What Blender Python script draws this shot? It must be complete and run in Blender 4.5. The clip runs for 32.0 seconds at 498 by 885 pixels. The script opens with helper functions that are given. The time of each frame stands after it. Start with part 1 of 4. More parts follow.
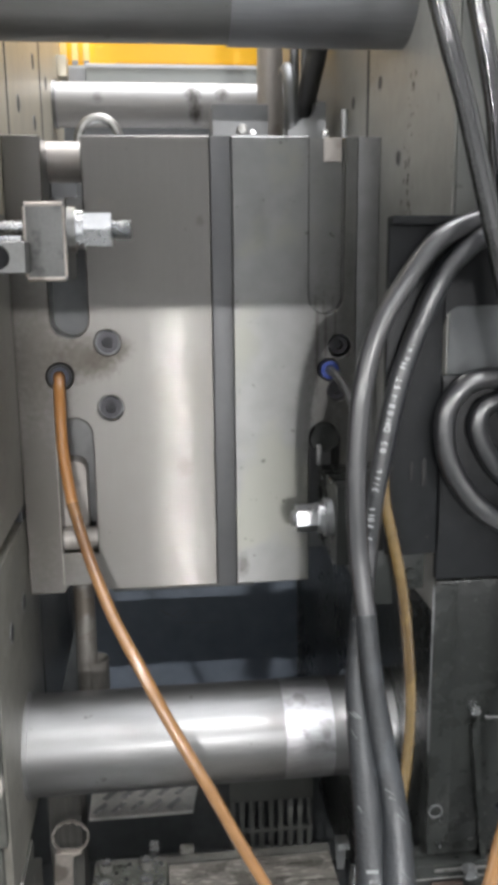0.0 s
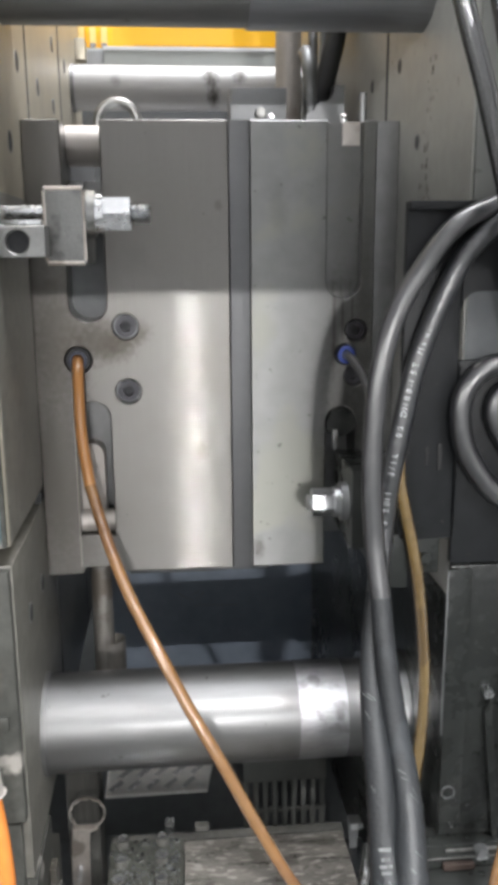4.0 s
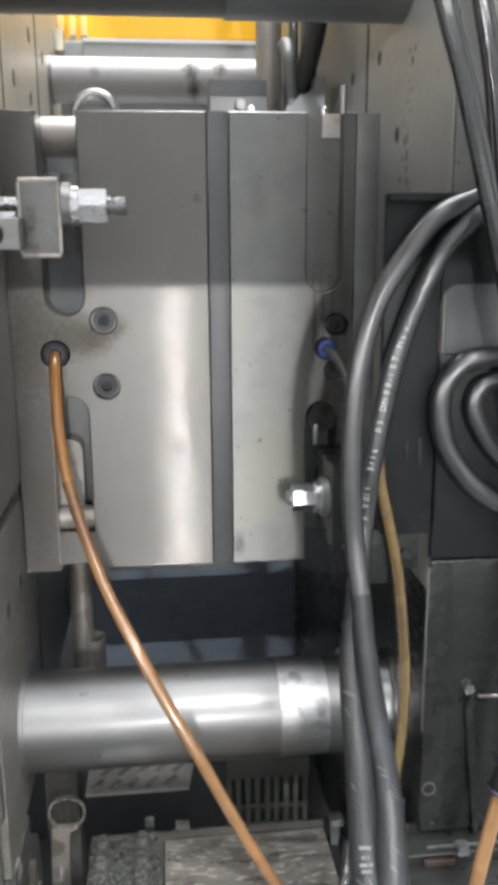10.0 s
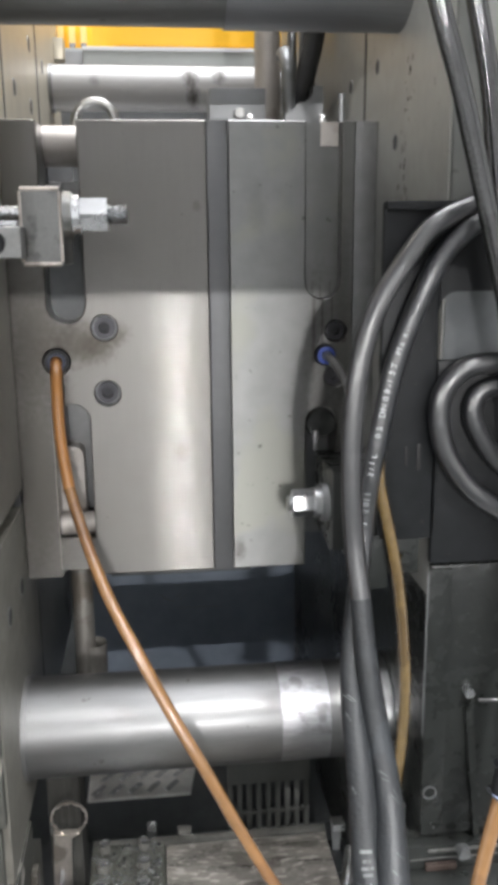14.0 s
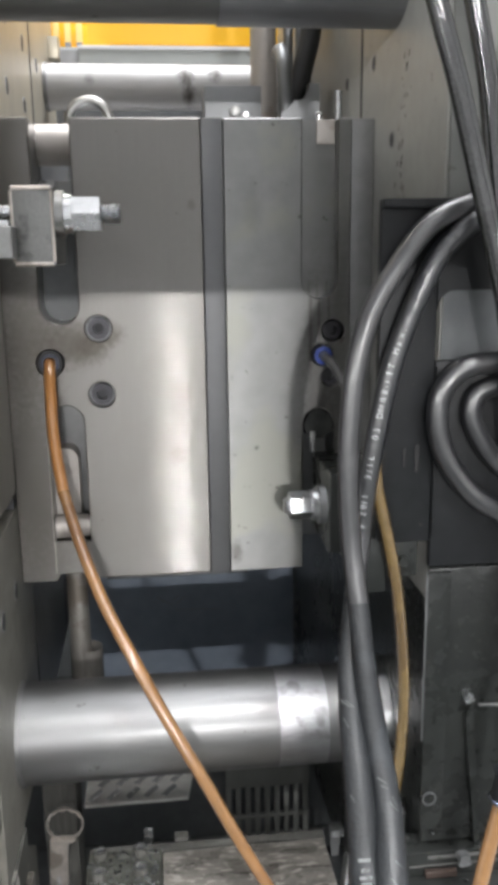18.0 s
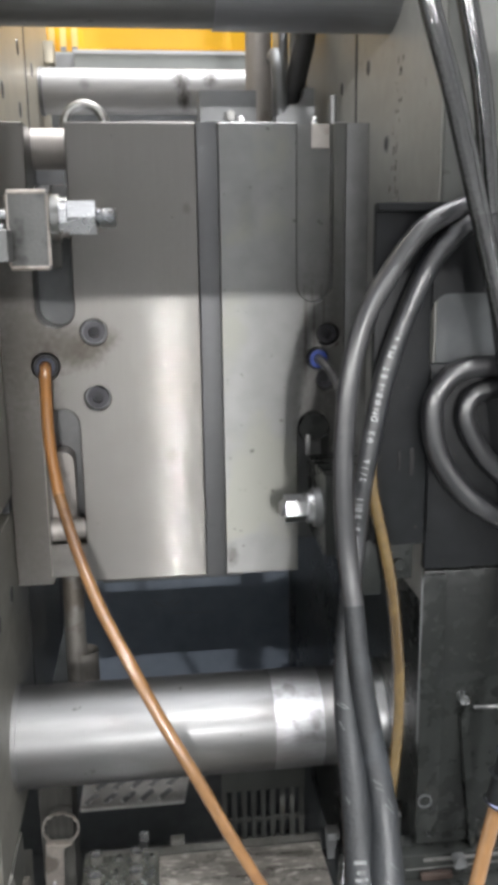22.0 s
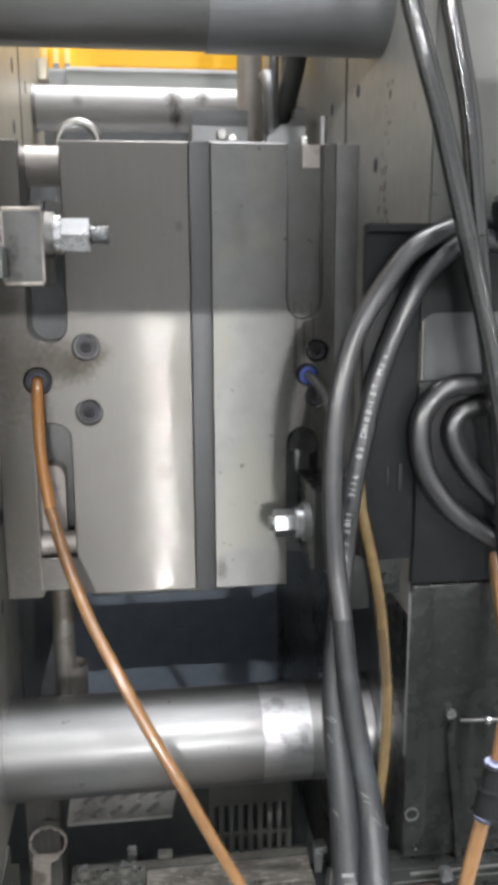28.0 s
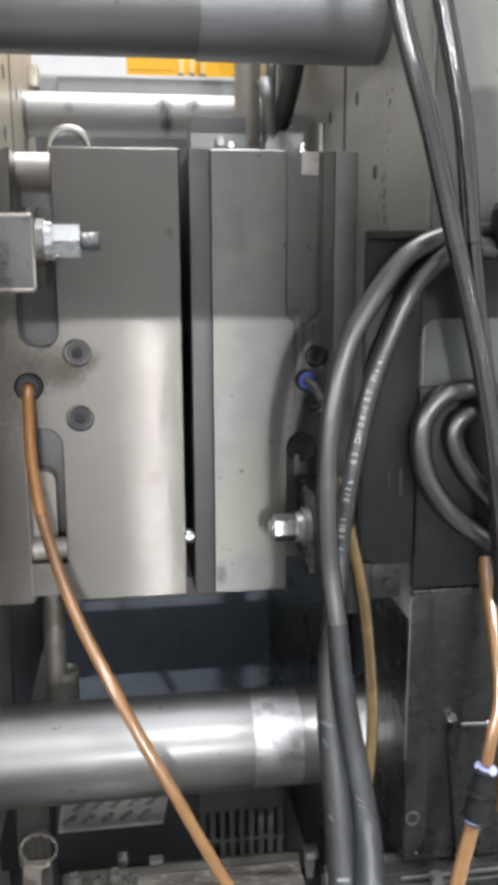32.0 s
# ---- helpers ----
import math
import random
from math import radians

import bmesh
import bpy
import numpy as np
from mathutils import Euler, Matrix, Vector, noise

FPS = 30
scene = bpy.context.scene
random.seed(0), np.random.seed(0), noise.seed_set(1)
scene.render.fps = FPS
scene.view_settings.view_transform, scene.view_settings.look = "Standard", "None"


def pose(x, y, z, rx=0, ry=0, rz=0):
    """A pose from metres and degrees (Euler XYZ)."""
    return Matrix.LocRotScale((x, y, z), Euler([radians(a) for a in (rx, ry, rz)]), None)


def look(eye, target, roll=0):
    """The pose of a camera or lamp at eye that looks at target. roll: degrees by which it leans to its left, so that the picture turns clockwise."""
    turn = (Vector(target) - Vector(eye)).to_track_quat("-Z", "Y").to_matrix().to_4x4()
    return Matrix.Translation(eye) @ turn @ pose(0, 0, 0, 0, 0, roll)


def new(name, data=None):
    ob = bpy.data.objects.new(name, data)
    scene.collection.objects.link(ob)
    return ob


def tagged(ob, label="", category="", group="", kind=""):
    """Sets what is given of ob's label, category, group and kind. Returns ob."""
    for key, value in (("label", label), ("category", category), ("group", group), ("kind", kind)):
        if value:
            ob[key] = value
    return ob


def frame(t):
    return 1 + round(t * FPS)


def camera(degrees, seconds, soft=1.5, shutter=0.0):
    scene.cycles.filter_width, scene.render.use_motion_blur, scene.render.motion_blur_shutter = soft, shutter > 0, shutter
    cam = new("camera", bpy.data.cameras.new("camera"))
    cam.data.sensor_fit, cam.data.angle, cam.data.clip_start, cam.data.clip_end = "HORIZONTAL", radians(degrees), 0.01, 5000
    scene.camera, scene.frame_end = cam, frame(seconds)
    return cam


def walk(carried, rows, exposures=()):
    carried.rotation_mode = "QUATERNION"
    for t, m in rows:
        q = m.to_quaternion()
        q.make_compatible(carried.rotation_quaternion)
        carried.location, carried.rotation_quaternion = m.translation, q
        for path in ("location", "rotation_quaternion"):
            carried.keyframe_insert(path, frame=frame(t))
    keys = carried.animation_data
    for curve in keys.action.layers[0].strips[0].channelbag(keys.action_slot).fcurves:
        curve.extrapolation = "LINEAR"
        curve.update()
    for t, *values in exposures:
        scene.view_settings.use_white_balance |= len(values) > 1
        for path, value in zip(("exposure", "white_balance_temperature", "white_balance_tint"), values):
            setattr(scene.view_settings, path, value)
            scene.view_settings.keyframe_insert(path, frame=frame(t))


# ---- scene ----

# the lens and the hand-held camera's path: seconds, (x, y, z, yaw, pitch, roll)
LENS = 32.696
PATH = [
    (0, (-0.0540, -0.7877, 1.3091, -6.237, -11.909, -0.616)),
    (0.5, (-0.0516, -0.7882, 1.3096, -5.770, -12.005, -0.625)),
    (1, (-0.0537, -0.7939, 1.3114, -5.498, -12.210, -0.627)),
    (1.5, (-0.0576, -0.7982, 1.3113, -5.303, -12.497, -0.648)),
    (2, (-0.0574, -0.7993, 1.3108, -5.198, -12.753, -0.572)),
    (2.5, (-0.0595, -0.7962, 1.3102, -5.053, -12.916, -0.507)),
    (3, (-0.0583, -0.7940, 1.3092, -5.067, -12.951, -0.476)),
    (3.5, (-0.0559, -0.7924, 1.3097, -5.095, -12.943, -0.491)),
    (5.5, (-0.0567, -0.7948, 1.3096, -5.650, -12.932, -0.283)),
    (6, (-0.0554, -0.7938, 1.3095, -5.699, -12.904, -0.267)),
    (6.5, (-0.0552, -0.7934, 1.3096, -5.821, -12.865, -0.244)),
    (7, (-0.0564, -0.7942, 1.3100, -5.905, -12.896, -0.231)),
    (7.5, (-0.0569, -0.7942, 1.3094, -6.005, -12.921, -0.156)),
    (8, (-0.0559, -0.7932, 1.3086, -6.082, -12.931, -0.126)),
    (8.5, (-0.0536, -0.7909, 1.3086, -6.088, -13.018, -0.167)),
    (9, (-0.0528, -0.7884, 1.3086, -6.137, -13.085, -0.288)),
    (9.5, (-0.0508, -0.7872, 1.3076, -6.215, -13.126, -0.371)),
    (10, (-0.0505, -0.7863, 1.3073, -6.228, -13.213, -0.390)),
    (10.5, (-0.0505, -0.7854, 1.3064, -6.215, -13.266, -0.402)),
    (11, (-0.0503, -0.7840, 1.3060, -6.247, -13.343, -0.372)),
    (11.5, (-0.0502, -0.7819, 1.3057, -6.230, -13.376, -0.441)),
    (12, (-0.0491, -0.7805, 1.3054, -6.156, -13.385, -0.526)),
    (12.5, (-0.0479, -0.7814, 1.3054, -6.130, -13.360, -0.606)),
    (13, (-0.0495, -0.7836, 1.3060, -6.125, -13.270, -0.634)),
    (13.5, (-0.0513, -0.7874, 1.3069, -6.201, -13.104, -0.635)),
    (14, (-0.0514, -0.7904, 1.3095, -6.246, -12.898, -0.590)),
    (14.5, (-0.0520, -0.7895, 1.3095, -6.342, -12.744, -0.563)),
    (16.5, (-0.0507, -0.7884, 1.3084, -6.350, -12.894, -0.661)),
    (17, (-0.0499, -0.7848, 1.3087, -6.333, -12.925, -0.674)),
    (17.5, (-0.0482, -0.7815, 1.3092, -6.290, -12.927, -0.754)),
    (18, (-0.0472, -0.7814, 1.3088, -6.259, -12.899, -0.795)),
    (18.5, (-0.0465, -0.7803, 1.3077, -6.203, -12.938, -0.806)),
    (19, (-0.0468, -0.7797, 1.3076, -6.223, -12.993, -0.777)),
    (19.5, (-0.0463, -0.7794, 1.3077, -6.221, -12.992, -0.794)),
    (20, (-0.0474, -0.7786, 1.3074, -6.316, -13.000, -0.788)),
    (20.5, (-0.0453, -0.7791, 1.3080, -6.369, -12.934, -0.854)),
    (21, (-0.0465, -0.7816, 1.3077, -6.484, -12.846, -0.879)),
    (21.5, (-0.0472, -0.7837, 1.3087, -6.542, -12.804, -0.843)),
    (22, (-0.0471, -0.7829, 1.3086, -6.557, -12.649, -0.807)),
    (22.5, (-0.0484, -0.7862, 1.3103, -6.701, -12.460, -0.682)),
    (23, (-0.0501, -0.7906, 1.3117, -6.878, -12.205, -0.638)),
    (23.5, (-0.0497, -0.7944, 1.3126, -7.063, -11.979, -0.644)),
    (24, (-0.0496, -0.7951, 1.3126, -7.124, -11.871, -0.674)),
    (24.5, (-0.0496, -0.7954, 1.3125, -7.223, -11.784, -0.604)),
    (25, (-0.0506, -0.7953, 1.3131, -7.226, -11.774, -0.566)),
    (25.5, (-0.0506, -0.7944, 1.3129, -7.304, -11.711, -0.501)),
    (27.5, (-0.0505, -0.7908, 1.3122, -7.433, -11.760, -0.369)),
    (28, (-0.0502, -0.7901, 1.3118, -7.422, -11.759, -0.304)),
    (28.5, (-0.0492, -0.7896, 1.3123, -7.412, -11.760, -0.275)),
    (29, (-0.0484, -0.7910, 1.3126, -7.611, -11.656, -0.293)),
    (29.5, (-0.0479, -0.7941, 1.3129, -7.627, -11.544, -0.349)),
    (30, (-0.0503, -0.7958, 1.3137, -7.784, -11.494, -0.277)),
    (30.5, (-0.0505, -0.7942, 1.3134, -7.770, -11.471, -0.199)),
    (31, (-0.0504, -0.7932, 1.3133, -7.805, -11.433, -0.168)),
    (31.5, (-0.0507, -0.7925, 1.3139, -7.893, -11.439, -0.148)),
    (32, (-0.0495, -0.7921, 1.3125, -7.990, -11.409, -0.245)),
]


def aim(x, y, z, yaw, pitch, roll):
    """A camera pose from a place and yaw (to its left from +y), pitch (up) and roll in degrees."""
    a, b = radians(yaw), radians(pitch)
    way = Vector((-math.sin(a) * math.cos(b), math.cos(a) * math.cos(b), math.sin(b)))
    eye = Vector((x, y, z))
    return look(eye, eye + way, roll)


cam = camera(LENS, 32.0, soft=5.6)
walk(cam, [(t, aim(*p)) for t, p in PATH], exposures=[(0.0, 1.25), (32.0, 1.25)])

# ---- light ----
world = bpy.data.worlds.new("hall_air")
scene.world = world
world.use_nodes = True
world.node_tree.nodes["Background"].inputs[0].default_value = (0.75, 0.82, 0.9, 1)
world.node_tree.nodes["Background"].inputs[1].default_value = 0.12


def area(name, eye, target, sx, sy, watts, colour, spread=180):
    data = bpy.data.lights.new(name, "AREA")
    data.shape, data.size, data.size_y, data.energy, data.color = "RECTANGLE", sx, sy, watts, colour
    data.spread = radians(spread)
    ob = new(name, data)
    ob.matrix_world = look(eye, target)
    return ob


area("hall_light_far", (0.06, -3.8, 1.742), (0.0, 0.0, 1.2), 0.30, 0.022, 8, (1.0, 0.985, 0.985))
area("hall_light_spot", (0.06, -3.8, 1.742), (0.0, 0.0, 1.2), 0.07, 0.022, 15, (1.0, 0.985, 0.985))
area("hall_light_side", (2.4, -2.9, 1.60), (0.0, 0.0, 1.1), 0.12, 0.12, 6, (1.0, 0.99, 0.98))
area("hall_light_left", (-2.2, -2.9, 1.75), (0.1, -0.2, 1.3), 0.25, 0.10, 20, (1.0, 0.99, 0.98))
# lamps inferred from bar highlights, aimed down at the bed, narrowed off the mould
area("machine_light", (0.22, -1.30, 2.30), (0.05, -0.48, 0.75), 0.70, 0.03, 1.0, (1.0, 0.98, 0.98), 40)
area("machine_light_end", (0.45, -1.30, 2.30), (0.09, -0.48, 0.75), 0.10, 0.035, 0.6, (0.93, 0.97, 1.0), 40)
# unseen lamps added to fill the shadows; the downlight works by floor bounce
area("fill_downlight", (0.0, -2.9, 5.0), (0.0, -2.8, 0.0), 2.5, 0.8, 55, (0.97, 0.98, 1.0), 70)
area("fill_light_back", (0.0, 2.6, 4.6), (0.0, 1.0, 1.5), 2.4, 0.2, 36, (1.0, 0.96, 0.9))
area("fill_light_above", (0.7, 0.25, 4.95), (0.1, 0.1, 0), 2.2, 1.6, 130, (0.95, 0.96, 1.0))

# ---- materials ----


def material(name, base, rough=0.5, metal=0.0, vary=0.25, scale=60.0, bump=0.0, bump_scale=400.0, aniso=0.0, stretch=(1, 1, 1),
             second=None, second_at=0.62, coat=0.0, rough_vary=0.12, spec=0.5, specks=None, coat_rough=0.08, ior=1.5, stains_and_shade=(), patch_stretch=(1, 1, 1)):
    """A procedural surface: base colour varied at two scales, uneven gloss, fine relief, and an optional second tone in patches."""
    m = bpy.data.materials.new(name)
    m.use_nodes = True
    nt = m.node_tree
    n, l = nt.nodes, nt.links
    b = n["Principled BSDF"]
    co = n.new("ShaderNodeTexCoord")
    mp = n.new("ShaderNodeMapping")
    mp.inputs["Scale"].default_value = stretch
    l.new(co.outputs["Object"], mp.inputs[0])
    big, small = n.new("ShaderNodeTexNoise"), n.new("ShaderNodeTexNoise")
    big.inputs["Scale"].default_value, small.inputs["Scale"].default_value = scale * 0.18, scale * 3
    big.inputs["Detail"].default_value, small.inputs["Detail"].default_value = 5, 3
    l.new(mp.outputs[0], big.inputs[0])
    l.new(mp.outputs[0], small.inputs[0])
    mix = n.new("ShaderNodeMath")
    mix.operation = "MULTIPLY_ADD"
    mix.inputs[1].default_value = 0.35
    l.new(small.outputs[0], mix.inputs[0])
    half = n.new("ShaderNodeMath")
    half.operation = "MULTIPLY"
    half.inputs[1].default_value = 0.65
    l.new(big.outputs[0], half.inputs[0])
    l.new(half.outputs[0], mix.inputs[2])
    ramp = n.new("ShaderNodeValToRGB")
    lo, hi = [c * (1 - vary) for c in base], [min(1, c * (1 + vary)) for c in base]
    ramp.color_ramp.elements[0].position, ramp.color_ramp.elements[1].position = 0.34, 0.66
    ramp.color_ramp.elements[0].color, ramp.color_ramp.elements[1].color = (*lo, 1), (*hi, 1)
    l.new(mix.outputs[0], ramp.inputs[0])
    colour = ramp.outputs[0]
    if second:
        patch = n.new("ShaderNodeTexNoise")
        patch.inputs["Scale"].default_value, patch.inputs["Detail"].default_value = scale * 0.5, 8
        smear = n.new("ShaderNodeMapping")
        smear.inputs["Scale"].default_value = patch_stretch
        l.new(co.outputs["Object"], smear.inputs[0])
        l.new(smear.outputs[0], patch.inputs[0])
        edge = n.new("ShaderNodeMapRange")
        edge.inputs[1].default_value, edge.inputs[2].default_value = second_at - 0.03, second_at + 0.03
        l.new(patch.outputs[0], edge.inputs[0])
        blend = n.new("ShaderNodeMix")
        blend.data_type = "RGBA"
        blend.inputs[7].default_value = (*second, 1)
        l.new(edge.outputs[0], blend.inputs[0])
        l.new(colour, blend.inputs[6])
        colour = blend.outputs[2]
    if specks:
        spot = n.new("ShaderNodeTexNoise")
        spot.inputs["Scale"].default_value, spot.inputs["Detail"].default_value = specks[0], 2
        l.new(co.outputs["Object"], spot.inputs[0])
        mask = n.new("ShaderNodeMapRange")
        mask.inputs[1].default_value, mask.inputs[2].default_value = specks[1], specks[1] + 0.05
        mask.inputs[4].default_value = specks[2]
        l.new(spot.outputs[0], mask.inputs[0])
        dirt = n.new("ShaderNodeMix")
        dirt.data_type = "RGBA"
        dirt.inputs[7].default_value = (0.06, 0.055, 0.045, 1)
        l.new(mask.outputs[0], dirt.inputs[0])
        l.new(colour, dirt.inputs[6])
        colour = dirt.outputs[2]
    for x, z, wide, high, strength in stains_and_shade:
        # a frayed dark patch on the front face: oily smudges, and shade painted in
        near = n.new("ShaderNodeMapping")
        near.vector_type = "TEXTURE"
        near.inputs["Location"].default_value, near.inputs["Scale"].default_value = (x, 0, z), (wide, 1, high)
        l.new(co.outputs["Object"], near.inputs[0])
        fray = n.new("ShaderNodeTexNoise")
        fray.inputs["Scale"].default_value, fray.inputs["Detail"].default_value = 190, 5
        l.new(co.outputs["Object"], fray.inputs[0])
        far = n.new("ShaderNodeVectorMath")
        far.operation = "LENGTH"
        l.new(near.outputs[0], far.inputs[0])
        total = n.new("ShaderNodeMath")
        l.new(far.outputs["Value"], total.inputs[0])
        l.new(fray.outputs[0], total.inputs[1])
        fade = n.new("ShaderNodeMapRange")
        fade.inputs[1].default_value, fade.inputs[2].default_value = 0.9, 1.7
        fade.inputs[3].default_value, fade.inputs[4].default_value = strength, 0.0
        l.new(total.outputs[0], fade.inputs[0])
        oil = n.new("ShaderNodeMix")
        oil.data_type = "RGBA"
        oil.inputs[7].default_value = (0.05, 0.043, 0.034, 1)
        l.new(fade.outputs[0], oil.inputs[0])
        l.new(colour, oil.inputs[6])
        colour = oil.outputs[2]
    l.new(colour, b.inputs["Base Color"])
    gloss = n.new("ShaderNodeMapRange")
    gloss.inputs[3].default_value, gloss.inputs[4].default_value = max(0.03, rough - rough_vary), min(1, rough + rough_vary)
    l.new(mix.outputs[0], gloss.inputs[0])
    l.new(gloss.outputs[0], b.inputs["Roughness"])
    b.inputs["Metallic"].default_value = metal
    b.inputs["Specular IOR Level"].default_value = spec
    b.inputs["IOR"].default_value = ior
    b.inputs["Coat Weight"].default_value = coat
    b.inputs["Coat Roughness"].default_value = coat_rough
    if aniso:
        b.inputs["Anisotropic"].default_value = aniso
        along = n.new("ShaderNodeCombineXYZ")
        along.inputs[2].default_value = 1.0
        l.new(along.outputs[0], b.inputs["Tangent"])
    if bump:
        fine = n.new("ShaderNodeTexNoise")
        fine.inputs["Scale"].default_value, fine.inputs["Detail"].default_value = bump_scale, 4
        l.new(mp.outputs[0], fine.inputs[0])
        bu = n.new("ShaderNodeBump")
        bu.inputs["Strength"].default_value, bu.inputs["Distance"].default_value = bump, 0.001
        l.new(fine.outputs[0], bu.inputs["Height"])
        l.new(bu.outputs[0], b.inputs["Normal"])
    return m


def ground(m, share, rough, tilt):
    """Adds the fine grinding grooves of a flat steel face: a second, glossier lobe whose grooves tilt the light up and down only."""
    n, l = m.node_tree.nodes, m.node_tree.links
    b, out = n["Principled BSDF"], n["Material Output"]
    co = n.new("ShaderNodeTexCoord")
    axes = n.new("ShaderNodeSeparateXYZ")
    l.new(co.outputs["Object"], axes.inputs[0])
    fine = n.new("ShaderNodeMath")
    fine.operation = "MULTIPLY"
    fine.inputs[1].default_value = 30000
    l.new(axes.outputs[2], fine.inputs[0])
    groove = n.new("ShaderNodeTexWhiteNoise")
    groove.noise_dimensions = "1D"
    l.new(fine.outputs[0], groove.inputs["W"])
    lean = n.new("ShaderNodeMapRange")
    lean.inputs[3].default_value, lean.inputs[4].default_value = -tilt, tilt
    l.new(groove.outputs["Value"], lean.inputs[0])
    up = n.new("ShaderNodeCombineXYZ")
    l.new(lean.outputs[0], up.inputs[2])
    total = n.new("ShaderNodeVectorMath")
    l.new(co.outputs["Normal"], total.inputs[0])
    l.new(up.outputs[0], total.inputs[1])
    unit = n.new("ShaderNodeVectorMath")
    unit.operation = "NORMALIZE"
    l.new(total.outputs[0], unit.inputs[0])
    shine = n.new("ShaderNodeBsdfPrincipled")
    l.new(b.inputs["Base Color"].links[0].from_socket, shine.inputs["Base Color"])
    shine.inputs["Metallic"].default_value, shine.inputs["Roughness"].default_value = 1.0, rough
    l.new(unit.outputs[0], shine.inputs["Normal"])
    mix = n.new("ShaderNodeMixShader")
    mix.inputs[0].default_value = share
    l.new(b.outputs[0], mix.inputs[1])
    l.new(shine.outputs[0], mix.inputs[2])
    l.new(mix.outputs[0], out.inputs[0])
    return m


# the two wide left patches paint the falloff of light; small ones are smudges
STEEL = material("ground_tool_steel", (0.172, 0.166, 0.156), 0.38, 0.95, 0.05, 14, 0.1, 300, aniso=0.96, stretch=(8, 1, 0.4), second=(0.166, 0.159, 0.148), second_at=0.57, rough_vary=0.05, specks=(160, 0.72, 0.5), stains_and_shade=((-0.090, 1.234, 0.016, 0.012, 0.6), (-0.122, 1.226, 0.034, 0.022, 0.62), (-0.106, 1.222, 0.018, 0.013, 0.5), (-0.160, 1.23, 0.032, 0.06, 0.5), (-0.165, 1.10, 0.036, 0.13, 0.45), (-0.06, 1.33, 0.05, 0.06, 0.12), (-0.010, 1.347, 0.004, 0.005, 0.35), (-0.03, 1.12, 0.008, 0.01, 0.25)))
ground(STEEL, 0.16, 0.085, 0.34)
STEEL_DULL = material("dull_tool_steel", (0.25, 0.255, 0.26), 0.52, 0.9, 0.14, 25, 0.1, 300)
STEEL_DARK = material("dark_grey_steel", (0.22, 0.22, 0.22), 0.45, 0.8, 0.2, 30, 0.1, 300)
CHROME = material("polished_bar_steel", (0.235, 0.235, 0.235), 0.48, 1.0, 0.10, 25, 0.02, 300, stretch=(0.5, 4, 4), second=(0.235, 0.235, 0.235), second_at=0.6, rough_vary=0.04, specks=(90, 0.70, 0.5))
ground(CHROME, 0.07, 0.22, 0.0)
ZINC = material("zinc_plated_steel", (0.62, 0.63, 0.64), 0.28, 1.0, 0.1, 60, 0.08, 700)
# warm tint paints in light bounced off the yellow carriage
PLATEN = material("warm_ground_platen_steel", (0.50, 0.46, 0.37), 0.42, 0.45, 0.18, 22, 0.15, 260, stretch=(1, 4, 0.6), specks=(110, 0.70, 0.4))
PAINT_GREY = material("grey_machine_paint", (0.34, 0.36, 0.35), 0.45, 0.0, 0.08, 12, 0.15, 200)
PAINT_DARK = material("dark_grey_paint_and_shade", (0.10, 0.107, 0.11), 0.4, 0.0, 0.3, 18, 0.2, 180, second=(0.16, 0.16, 0.155), second_at=0.70)
PAINT_WORN = material("worn_dark_paint", (0.085, 0.088, 0.08), 0.42, 0.0, 0.4, 25, 0.3, 160, second=(0.26, 0.245, 0.22), second_at=0.66)
BLACK = material("black_plastic", (0.010, 0.011, 0.012), 0.45, 0.0, 0.35, 30, 0.1, 300, spec=0.25, specks=(220, 0.68, 0.4))
RUBBER = material("black_hose_rubber", (0.012, 0.0125, 0.014), 0.32, 0.0, 0.3, 50, 0.25, 420, second=(0.022, 0.022, 0.024), second_at=0.62, spec=1.0, ior=1.62, rough_vary=0.06)
WET_RUBBER = material("wet_hose_rubber", (0.014, 0.015, 0.0145), 0.17, 0.0, 0.4, 50, 0.28, 420, second=(0.03, 0.03, 0.028), second_at=0.64, spec=1.0, ior=1.6)
DROP_RUBBER = material("oil_flecked_hose_rubber", (0.011, 0.012, 0.0115), 0.13, 0.0, 0.5, 50, 0.32, 300, second=(0.035, 0.035, 0.032), second_at=0.68, spec=0.9, ior=1.55)
BLUE_RUBBER = material("blue_black_hose_rubber", (0.012, 0.0135, 0.016), 0.31, 0.0, 0.3, 50, 0.6, 330, second=(0.024, 0.026, 0.03), second_at=0.62, spec=1.0, ior=1.62, rough_vary=0.06)
ORANGE = material("orange_tube", (0.205, 0.108, 0.044), 0.2, 0.0, 0.25, 30, 0.25, 520, second=(0.17, 0.085, 0.036), second_at=0.56, coat=1.0, spec=0.8, rough_vary=0.05, coat_rough=0.10)
DRY_ORANGE = material("clean_orange_tube", (0.34, 0.155, 0.048), 0.3, 0.0, 0.15, 30, 0.08, 260, coat=0.6, coat_rough=0.25)
AMBER = material("amber_tube", (0.115, 0.076, 0.028), 0.22, 0.0, 0.3, 40, 0.2, 520, second=(0.095, 0.059, 0.021), second_at=0.56, coat=1.0, spec=1.0, rough_vary=0.04, coat_rough=0.16)
YELLOW = material("yellow_paint", (0.93, 0.50, 0.012), 0.45, 0.0, 0.03, 10, 0.05, 200)
BLUE = material("blue_plastic", (0.03, 0.06, 0.28), 0.35, 0.0, 0.2, 60)
OILY = material("oily_milled_steel", (0.14, 0.13, 0.115), 0.30, 0.3, 0.5, 150, 0.8, 260, stretch=(0.6, 3, 1), second=(0.30, 0.285, 0.255), second_at=0.58, specks=(45, 0.57, 0.8), patch_stretch=(1.0, 3.2, 1))
